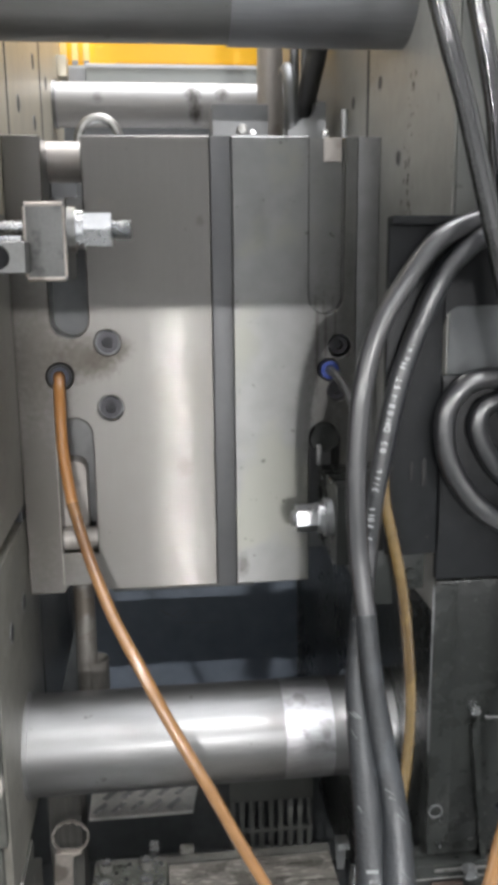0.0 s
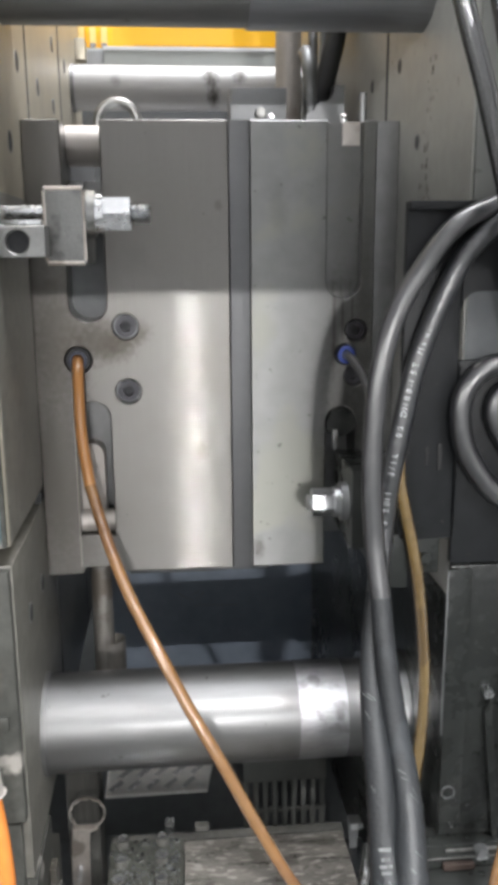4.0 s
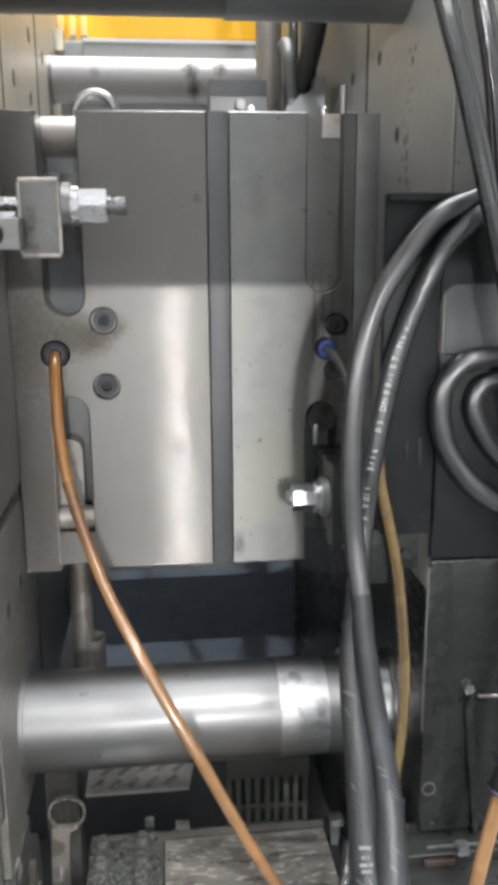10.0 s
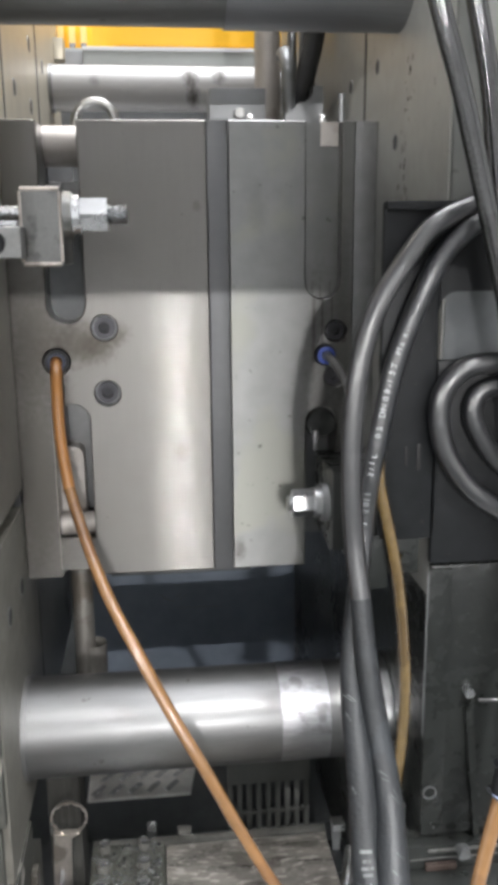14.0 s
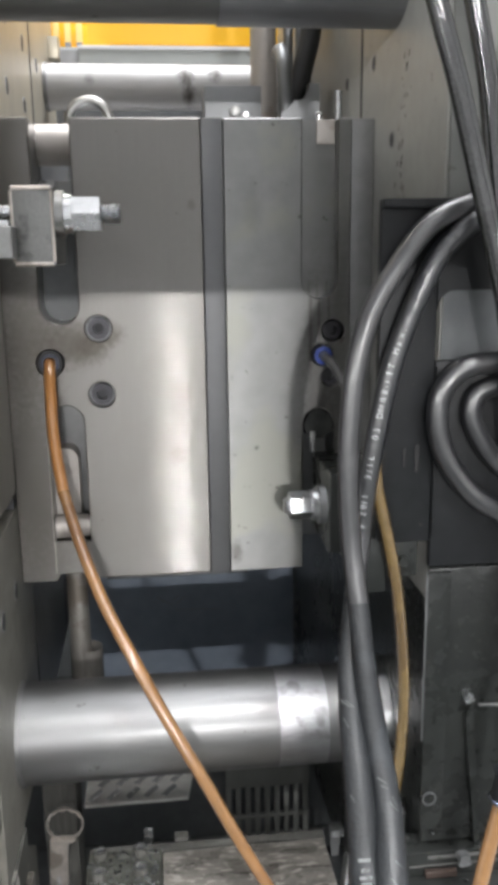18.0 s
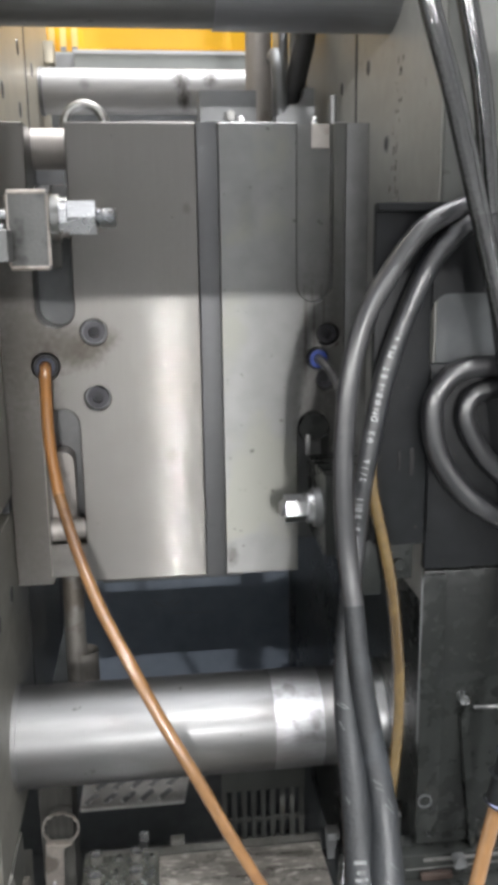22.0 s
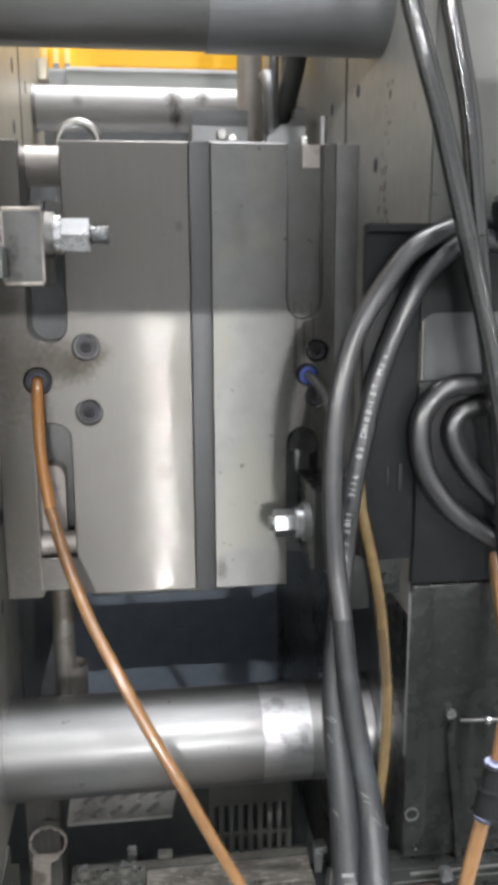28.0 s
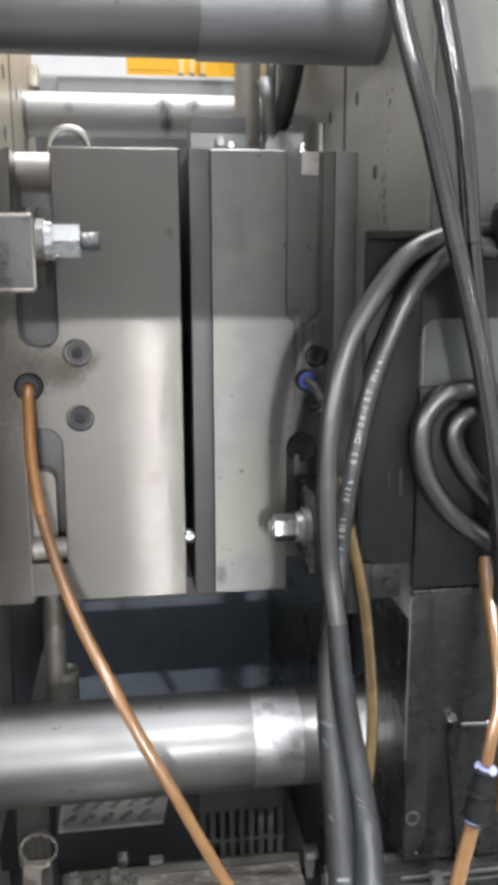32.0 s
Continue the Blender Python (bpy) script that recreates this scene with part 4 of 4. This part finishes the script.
part("rear_rail", box(-0.124, 0.094, -0.0995, -0.088, 0.70, 0.770, 0.001), DARK_CAST, bed)
stop = thing("stop_bracket", "small bright folded steel bracket", "bracket")
part("tab", prism([(0.0995, 0.7525), (0.1060, 0.7525), (0.1085, 0.785), (0.0972, 0.785)], -0.1045, -0.1025, 0.0004), STEEL_DULL, stop)
part("fold", box(0.0972, 0.1085, -0.115, -0.1025, 0.7852, 0.7872, 0.0005), ZINC_DULL, stop)
part("front_edge", box(0.0975, 0.1082, -0.1165, -0.1152, 0.7815, 0.7872, 0.0004), ZINC, stop, "bright strip along the edge")
part("base", box(0.094, 0.114, -0.135, -0.09, 0.70, 0.7523, 0.001), BLACK, stop)
clip = thing("hose_clip", "small bright steel clip behind the slide block", "clip")
part("tab", box(-0.0745, -0.066, -0.084, -0.082, 0.765, 0.783, 0.0006), ZINC, clip)
part("foot", box(-0.0745, -0.066, -0.088, -0.0822, 0.70, 0.7648, 0.0006), STEEL_DARK, clip)
clip2 = thing("bed_lug", "small worn steel lug on the bed rail", "lug", box(-0.046, -0.033, -0.087, -0.078, 0.70, 0.773, 0.001), DARK_CAST)

# ---- spanner ----
spanner = thing("ring_spanner", "used chrome ring spanner leaning on the machine bed", "spanner")


def ring_end(c, r, inner, n=48):
    b = bmesh.new()
    rows = []
    for rad, y in ((r - 0.0006, -0.0022), (r, -0.0014), (r, 0.0014), (r - 0.0006, 0.0022), (0, 0.0022), (0, -0.0022)):
        loop = []
        for i in range(n):
            a = 2 * math.pi * i / n
            q = rad if rad else inner * (1.03 if (i // 2) % 2 else 0.97)
            loop.append(b.verts.new((c[0] + q * math.cos(a), c[1] + y, c[2] + q * math.sin(a))))
        rows.append(loop)
    for a in range(6):
        for i in range(n):
            b.faces.new((rows[a][i], rows[a][(i + 1) % n], rows[(a + 1) % 6][(i + 1) % n], rows[(a + 1) % 6][i]))
    return finish(b)


part("ring_end", ring_end((-0.1545, -0.02, 0.748), 0.0184, 0.0170), CHROME_WORN, spanner)
shank = prism([(-0.170, 0.7285), (-0.1525, 0.7285), (-0.1535, 0.716), (-0.1575, 0.60), (-0.176, 0.60), (-0.1715, 0.716)], -0.0235, -0.0165, 0.0015)
part("shank", shank, CHROME_WORN, spanner, "worn shank with stamped size")
part("neck", prism([(-0.1700, 0.7325), (-0.1445, 0.7315), (-0.1525, 0.7280), (-0.170, 0.7282)], -0.0245, -0.0155, 0.0015), CHROME_WORN, spanner)
cu = bpy.data.curves.new("stamp", "FONT")
cu.body, cu.size, cu.align_x, cu.align_y, cu.extrude = "24mm", 0.0085, "CENTER", "CENTER", 0.0001
tmp = bpy.data.objects.new("stamp", cu)
me = bpy.data.meshes.new_from_object(tmp)
bpy.data.objects.remove(tmp)
me.transform(Matrix.Translation((-0.1645, -0.0237, 0.680)) @ Euler((radians(90), 0, 0)).to_matrix().to_4x4() @ Euler((0, 0, radians(88))).to_matrix().to_4x4())
me.materials.append(WHITE)
stamp = new("stamp", me)
stamp.parent = spanner
setting("bed_ledge", box(-0.30, -0.1255, -0.06, -0.001, 0.52, 0.60, 0.003), PAINT_WORN, "greasy ledge of the machine bed", "machine bed")
bolt = thing("set_screw", "greasy steel set screw beside the spanner", "screw")
part("head", hexagon((-0.132, -0.13, 0.742), (-0.1265, -0.13, 0.742), 0.016, 0.0006), STEEL_DULL, bolt)
part("thread", thread((-0.1265, -0.13, 0.742), (-0.1245, -0.13, 0.742), 0.006), STEEL_DULL, bolt)

chip = thing("wood_chip", "small yellow splinter of wood lying beside the spanner", "splinter",
             prism([(-0.186, 0.0), (-0.168, 0.006), (-0.166, 0.010), (-0.172, 0.013), (-0.183, 0.004)], -0.046, -0.040, 0.0008), FINGER)
chip.matrix_world = Matrix.Translation((0.006, -0.048, 0.6955))
setting("bed_lip", box(-0.1788, -0.140, -0.104, -0.0625, 0.52, 0.695, 0.003), PAINT_WORN, "greasy lip of the machine bed", "machine bed")
wedge = thing("slide_strip", "worn steel strip with oil drops beside the spanner", "strip",
              prism([(-0.1786, 0.60), (-0.1690, 0.60), (-0.1725, 0.765), (-0.1780, 0.765)], -0.12, -0.105, 0.001), OILY)
nut = thing("foot_bolt", "greasy bolt in a washer on the platen foot", "bolt")
part("washer", cyl((FX + 0.0022, -0.112, 0.735), (FX + 0.005, -0.112, 0.735), 0.0125, n=28, bevel=0.0008), STEEL_DULL, nut)
part("head", hexagon((FX + 0.0052, -0.112, 0.735), (FX + 0.012, -0.112, 0.735), 0.016, 0.0008), DARK_CAST, nut)

# ---- lower right rails of the bed ----
for y, z in ((-0.190, 0.834), (-0.216, 0.814)):
    rail = thing("guide_rail", "oily steel guide rail with bright worn edges under the moving platen", "rail", group="guide rails")
    part("rail", box(0.125, 0.6, y - 0.02, y + 0.005, z - 0.03, z, 0.002), GREASY, rail)
    part("edge", box(0.155, 0.6, y - 0.0215, y - 0.0202, z - 0.0060, z - 0.003, 0.0008), ZINC_DULL, rail, "bright strip along the edge")
    part("lower_edge", box(0.14, 0.6, y - 0.0211, y - 0.0202, z - 0.0125, z - 0.0112, 0.0003), ZINC_DULL, rail)
    if z > 0.82:
        part("bolt", cyl((0.183, -0.2185, 0.830), (0.183, -0.2116, 0.830), 0.0052, n=24, bevel=0.0014), STEEL_DULL, rail, "round steel bolt head")
        part("stop", box(0.152, 0.178, -0.2162, -0.2116, 0.8145, 0.8205, 0.001), RUSTY, rail, "rust-brown stop")
setting("bed_front", box(0.116, 0.7, -0.27, -0.10, 0.52, 0.762, 0.003), PAINT_DARK, "dark oily bed step under the guide rails", "machine bed")
knob = thing("grease_nipple", "small steel grease nipple on the bed", "grease nipple")
part("cap", cyl((0.1425, -0.165, 0.8245), (0.1425, -0.165, 0.839), 0.0072, n=28, bevel=0.002), STEEL_DULL, knob)
part("stem", cyl((0.1425, -0.165, 0.763), (0.1425, -0.165, 0.8243), 0.0045, n=20), STEEL_DULL, knob)

# ---- hoses ----


def hose(name, label, points, r, mat, category="hose", sides=20):
    return thing(name, label, category, tube(points, r, sides=sides), mat)


def thickened(points, thin, thick, top, low):
    """A hose made thicker between two heights to fit the camera's view."""
    b = tube(points, thin, sides=24)
    for c, loop in zip(spline(points, 10), range(len(b.verts) // 24)):
        b.verts.ensure_lookup_table()
        k = min(1.0, max(0.0, (top - c.z) / (top - low)))
        for v in b.verts[loop * 24:loop * 24 + 24]:
            v.co = c + (v.co - c) * (1 + (thick / thin - 1) * k)
    return b


HOSE_A = [(0.1983, -0.2050, 1.3382), (0.1806, -0.2080, 1.3388), (0.1638, -0.2100, 1.3357), (0.1348, -0.2140, 1.3216), (0.1107, -0.2180, 1.2916), (0.0937, -0.2220, 1.2634), (0.0836, -0.2240, 1.2250), (0.0800, -0.2250, 1.1856), (0.0796, -0.2260, 1.1452), (0.0818, -0.2280, 1.1039), (0.0856, -0.2355, 1.0640), (0.0873, -0.2484, 1.0268), (0.0916, -0.2622, 0.9820), (0.0955, -0.2832, 0.9385), (0.0912, -0.3136, 0.9107), (0.0865, -0.3380, 0.8846), (0.0828, -0.3575, 0.8636)]
HOSE_B = [(0.1997, -0.2130, 1.3265), (0.1812, -0.2130, 1.3291), (0.1672, -0.2130, 1.3250), (0.1562, -0.2130, 1.3167), (0.1422, -0.2120, 1.3007), (0.1255, -0.2110, 1.2651), (0.1126, -0.2100, 1.2263), (0.1043, -0.2090, 1.1855), (0.0975, -0.2080, 1.1435), (0.0937, -0.2060, 1.0998), (0.0865, -0.2194, 1.0614), (0.0788, -0.2376, 1.0219), (0.0769, -0.2555, 0.9880), (0.0768, -0.2795, 0.9510), (0.0760, -0.3048, 0.9059), (0.0733, -0.3278, 0.8907), (0.0713, -0.3461, 0.8785)]
AMBER_LINE = [(0.1061, -0.207, 1.1662), (0.1083, -0.207, 1.1384), (0.1169, -0.205, 1.1025), (0.1247, -0.203, 1.0656), (0.1309, -0.2, 1.0224), (0.135, -0.198, 0.9736), (0.1353, -0.195, 0.9276), (0.1329, -0.19, 0.8788), (0.1329, -0.185, 0.8437)]
def thickened_hose(label, points, mat):
    ob = thing("hydraulic_hose", label, "hose")
    k = max(i for i, p in enumerate(points) if p[2] > 1.03)
    part("hose_line", tube(points[:k + 1], 0.0074, sides=24), mat, ob)
    # lower length thickened to fit the view; duller rubber paints out its highlight
    part("sleeve", thickened(points[k:], 0.0075, 0.0112, 1.03, 0.90), SHADED_RUBBER, ob, "dull lower length, darkened for shade and thickened for the view")
    return ob


def flecked_hose(label, points, r, k):
    ob = thing("hydraulic_hose", label, "hose")
    part("upper_length", tube(points[:k + 1], r), WET_RUBBER, ob)
    part("lower_length", tube(points[k:], r), DROP_RUBBER, ob, "lower length flecked with oil")
    return ob


hose_a = thickened_hose("thick black rubber hydraulic hose arching down beside the mould", HOSE_A, RUBBER)
hose_b = thickened_hose("black rubber hydraulic hose with worn white print", HOSE_B, BLUE_RUBBER)
hose_c = hose("hydraulic_hose", "thin scuffed black hose at the bed plate's edge",
              [(0.090, -0.200, 0.83), (0.082, -0.225, 0.822), (0.0755, -0.235, 0.808), (0.073, -0.245, 0.79), (0.073, -0.25, 0.774)], 0.0048, WET_RUBBER)
amber = hose("amber_air_tube", "translucent amber plastic air tube hanging behind the hoses", AMBER_LINE, 0.0046, AMBER, "tube")
near_a = flecked_hose("glossy black rubber hose hanging in front of the platen",
     [(0.100, -0.240, 1.60), (0.115, -0.240, 1.510), (0.124, -0.240, 1.472), (0.134, -0.240, 1.440), (0.145, -0.240, 1.407), (0.156, -0.240, 1.369), (0.167, -0.240, 1.330),
      (0.178, -0.240, 1.290), (0.189, -0.240, 1.248), (0.199, -0.240, 1.201), (0.209, -0.240, 1.144), (0.215, -0.237, 1.10), (0.2165, -0.232, 1.072)], 0.0068, 6)
near_b = flecked_hose("glossy black rubber hose hanging behind another in front of the platen",
     [(0.140, -0.225, 1.60), (0.150, -0.225, 1.516), (0.158, -0.225, 1.478), (0.167, -0.225, 1.441), (0.174, -0.225, 1.410), (0.179, -0.225, 1.374), (0.184, -0.225, 1.331),
      (0.194, -0.220, 1.277), (0.204, -0.220, 1.222), (0.214, -0.220, 1.159), (0.222, -0.214, 1.10)], 0.0068, 6)
TUBE_LINE = [(-0.144, 0.020, 1.211), (-0.1415, -0.008, 1.2065), (-0.140, -0.026, 1.188), (-0.138, -0.040, 1.148), (-0.131, -0.055, 1.104), (-0.117, -0.080, 1.064),
             (-0.098, -0.110, 1.023), (-0.074, -0.140, 0.984), (-0.050, -0.160, 0.942), (-0.024, -0.175, 0.898), (-0.001, -0.180, 0.852), (0.024, -0.185, 0.805),
             (0.040, -0.19, 0.781)]
orange = thing("orange_water_tube", "glossy orange plastic water tube from the mould's fitting", "tube")
part("upper_length", tube(TUBE_LINE[:5], 0.0052), DRY_ORANGE, orange, "clean bright orange upper length")
part("lower_length", tube(TUBE_LINE[4:], 0.0052), ORANGE, orange, "oily brownish lower length")
hose("orange_water_tube", "orange plastic tube beside the fixed platen's foot",
     [(-0.205, -0.219, 0.965), (-0.201, -0.220, 0.930), (-0.1968, -0.220, 0.895), (-0.1942, -0.220, 0.865), (-0.1928, -0.220, 0.830), (-0.192, -0.22, 0.79), (-0.192, -0.22, 0.52)], 0.0072, VIVID, "tube")
cap = thing("tube_fitting", "pale worn fitting on the orange tube", "fitting")
part("body", cyl((-0.2045, -0.2185, 0.955), (-0.199, -0.22, 0.914), 0.0098, n=24, bevel=0.002), SATIN, cap)
loop_a = hose("hydraulic_hose", "looped glossy black hose in front of the guard",
     [(0.26, -0.212, 1.215), (0.215, -0.210, 1.224), (0.194, -0.210, 1.228), (0.169, -0.210, 1.225), (0.153, -0.210, 1.209), (0.150, -0.210, 1.188), (0.156, -0.210, 1.163),
      (0.172, -0.210, 1.139), (0.191, -0.210, 1.123), (0.223, -0.208, 1.105), (0.26, -0.208, 1.10)], 0.0077, RUBBER)
loop_b = hose("hydraulic_hose", "looped glossy black hose in front of the guard",
     [(0.26, -0.212, 1.205), (0.221, -0.208, 1.212), (0.199, -0.208, 1.212), (0.180, -0.208, 1.206), (0.1755, -0.208, 1.190), (0.186, -0.208, 1.168), (0.202, -0.208, 1.150),
      (0.225, -0.208, 1.133), (0.26, -0.208, 1.125)], 0.0072, RUBBER)
for ob in (loop_a, loop_b):
    rides(ob)


def orange_line():
    ob = thing("orange_air_line", "orange plastic air line with a black push-in coupler", "air line")
    part("upper_tube", tube([(0.213, -0.208, 1.098), (0.21, -0.23, 1.07), (0.2075, -0.25, 1.04), (0.2055, -0.262, 1.01), (0.1985, -0.268, 0.985), (0.195, -0.27, 0.966)], 0.0046), ORANGE, ob)
    part("second_tube", tube([(0.2125, -0.2065, 1.092), (0.2105, -0.222, 1.068), (0.21, -0.25, 1.02), (0.211, -0.26, 1.0), (0.21, -0.262, 0.97), (0.2125, -0.26, 0.92)], 0.004), AMBER, ob)
    part("lower_tube", tube([(0.1875, -0.27, 0.922), (0.1815, -0.27, 0.892), (0.175, -0.27, 0.856), (0.168, -0.271, 0.812), (0.162, -0.272, 0.765)], 0.0058), ORANGE, ob)
    a, c = Vector((0.1945, -0.27, 0.961)), Vector((0.1882, -0.27, 0.922))
    mid = a.lerp(c, 0.42)
    coupler = part("coupler", cyl(a, mid, 0.0076, n=28, bevel=0.0022), BLACK, ob, "black push-in coupler")
    part("neck", cyl(a.lerp(c, 0.36), a.lerp(c, 0.46), 0.0062, n=28), BLACK, coupler)
    part("body", cyl(a.lerp(c, 0.45), c, 0.0088, n=28, bevel=0.0026), BLACK, coupler)
    part("release_ring", cyl(a + (a - c) * 0.045, a, 0.0072, n=28, bevel=0.0008), LILAC, coupler)
    part("release_ring", cyl(c, c + (c - a) * 0.045, 0.0084, n=28, bevel=0.0008), LILAC, coupler)


orange_line()


def print_on(owner, points, words, start, height, radius, mat, flip=1):
    """White letters laid along a hose's camera side, one after another."""
    line = spline(points, 40)
    run = [0.0]
    for a, b in zip(line, line[1:]):
        run.append(run[-1] + (b - a).length)
    at = start
    for ch in words:
        if ch == " ":
            at += height * 0.75
            continue
        cu = bpy.data.curves.new("glyph", "FONT")
        cu.body, cu.size, cu.align_x, cu.align_y, cu.extrude = ch, height, "CENTER", "CENTER", 0.00012
        tmp = bpy.data.objects.new("glyph", cu)
        me = bpy.data.meshes.new_from_object(tmp)
        bpy.data.objects.remove(tmp)
        k = max(i for i in range(len(run)) if run[i] <= at)
        k = min(k, len(line) - 2)
        way = (line[k] - line[k + 1]).normalized()
        out = (Vector((-0.06, -0.79, 1.32)) - line[k]).normalized()
        out = (out - way * out.dot(way)).normalized()
        side = out.cross(way).normalized()
        m = Matrix((way, side, out)).transposed().to_4x4()
        m.translation = line[k] + out * (radius + 0.0001)
        me.transform(m)
        me.materials.append(mat)
        letter = new("letter", me)
        letter.parent = owner
        at += height * (0.62 if ch in "1/.-" else 0.90)


print_on(hose_b, HOSE_B, "3-2011  3/1L  05 DN08-1ST Max."[::-1], 0.122, 0.0062, 0.0074, WHITE)

line = spline(HOSE_B, 40)
for i, (k, w) in enumerate(((555, 0.0040), (563, 0.0026), (571, 0.0042), (579, 0.0034))):
    k = min(k, len(line) - 3)
    way = (line[k] - line[k + 1]).normalized()
    out = (Vector((-0.06, -0.79, 1.32)) - line[k]).normalized()
    out = (out - way * out.dot(way)).normalized()
    m = Matrix((out.cross(way), way, out)).transposed().to_4x4()
    m.translation = line[k] + out * 0.0112
    bar = box(-w, w, -0.0011, 0.0011, -0.0001, 0.0003, 0)
    bar.transform(m)
    part("print_bar", bar, FADED, hose_b, "worn pale print")

rnd = random.Random(21)
for owner, points in ((hose_a, HOSE_A), (hose_b, HOSE_B)):
    line = spline(points, 40)
    low = [i for i, p in enumerate(line[:-30]) if p.z < 1.0]
    for i in range(6):
        k = rnd.choice(low)
        way = (line[k] - line[k + 1]).normalized()
        out = (Vector((-0.06, -0.79, 1.32)) - line[k]).normalized()
        out = (out - way * out.dot(way)).normalized()
        turn = Matrix.Rotation(rnd.uniform(-0.6, 0.6), 3, way)
        out = turn @ out
        m = Matrix((out.cross(way), way, out)).transposed().to_4x4()
        grow = min(1.0, max(0.0, (1.03 - line[k].z) / 0.13))
        m.translation = line[k] + out * (0.0076 + 0.0036 * grow)
        long = rnd.uniform(0.002, 0.005)
        mark = box(-long, long, -0.0003, 0.0003, -0.0002, 0.0002, 0)
        mark.transform(m @ Matrix.Rotation(rnd.uniform(0.5, 1.2), 4, "Z"))
        part("scratch", mark, FADED, owner, "pale scratch in the rubber")

# ---- behind the machine ----
beam = thing("rear_beam", "pale grey steel beam behind the tie bar", "beam")
part("beam", box(-0.155, 0.7, 0.76, 0.84, 1.58, 1.640, 0.003), PAINT_GREY, beam)
part("top_strip", box(-0.155, 0.7, 0.757, 0.7598, 1.634, 1.6405, 0.0006), WALL, beam)
part("end_cap", box(-0.21, -0.1552, 0.77, 0.83, 1.58, 1.636, 0.002), STEEL_DULL, beam)
thing("cable_clamp", "small yellowish block on the platen edge", "clamp", box(FX + 0.0002, FX + 0.014, 0.535, 0.565, 1.575, 1.604, 0.001), PLATEN)
carriage = thing("yellow_carriage", "bright yellow sliding carriage with pale fingers and seams", "carriage")
part("panel", box(-0.316, 0.75, 1.0, 1.03, 1.6855, 1.86, 0.003), YELLOW, carriage)
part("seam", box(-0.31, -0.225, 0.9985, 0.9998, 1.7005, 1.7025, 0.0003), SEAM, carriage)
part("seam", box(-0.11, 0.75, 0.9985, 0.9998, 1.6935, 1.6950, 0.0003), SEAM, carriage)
part("recess", box(-0.222, -0.152, 0.9985, 0.9998, 1.6862, 1.727, 0.0006), YELLOW, carriage)
for i in range(3):
    finger = part("finger", box(-0.2155 + 0.0215 * i, -0.2045 + 0.0215 * i, 0.988, 0.9983, 1.6865, 1.73, 0.001), FINGER, carriage, "pale yellow finger")
    part("foot", box(-0.2155 + 0.0215 * i, -0.2045 + 0.0215 * i, 0.985, 0.9878, 1.6865, 1.6945, 0.001), STEEL_DARK, finger)
part("runner", box(-0.316, 0.75, 1.0305, 1.06, 1.6855, 1.70, 0.002), STEEL_DARK, carriage)
setting("carriage_rail", box(-0.8, 1.2, 0.98, 1.08, 0.0, 1.685, 0.003), PAINT_GREY, "grey steel rail frame behind the machine", "rail")


def motions():
    gap = [(0.0, 0.0), (31.6, 0.0), (31.7, 0.0004), (31.8, 0.0022), (31.9, 0.0048), (32.0, 0.0085)]
    for ob in MOVERS:
        walk(ob, [(t, pose(x, 0, 0)) for t, x in gap])
    jerk = [(0.0, 0.003), (28.2, 0.003), (28.35, 0.002), (28.5, 0.0), (28.7, -0.0026), (29.0, -0.003), (31.6, -0.003), (31.8, -0.001), (32.0, 0.0062)]
    for ob in (hose_a, hose_b, hose_c):
        walk(ob, [(t, pose(x, 0, 0)) for t, x in jerk])
    sway = [(0.0, 0.0), (28.4, 0.0), (28.7, -0.0045), (29.5, -0.0055), (31.6, -0.006), (32.0, -0.004)]
    walk(amber, [(t, pose(x, 0, 0)) for t, x in sway])
    walk(near_b, [(t, pose(x, 0, 0)) for t, x in [(0.0, -0.004), (28.3, -0.004), (28.6, 0.0), (32.0, 0.0)]])
    slide = [(0.0, 0.0), (29.3, 0.0), (29.5, 0.012), (29.75, 0.06), (30.0, 0.118), (30.5, 0.222), (31.0, 0.272), (31.25, 0.278), (32.0, 0.279)]
    walk(carriage, [(t, pose(x, 0, 0)) for t, x in slide])


motions()
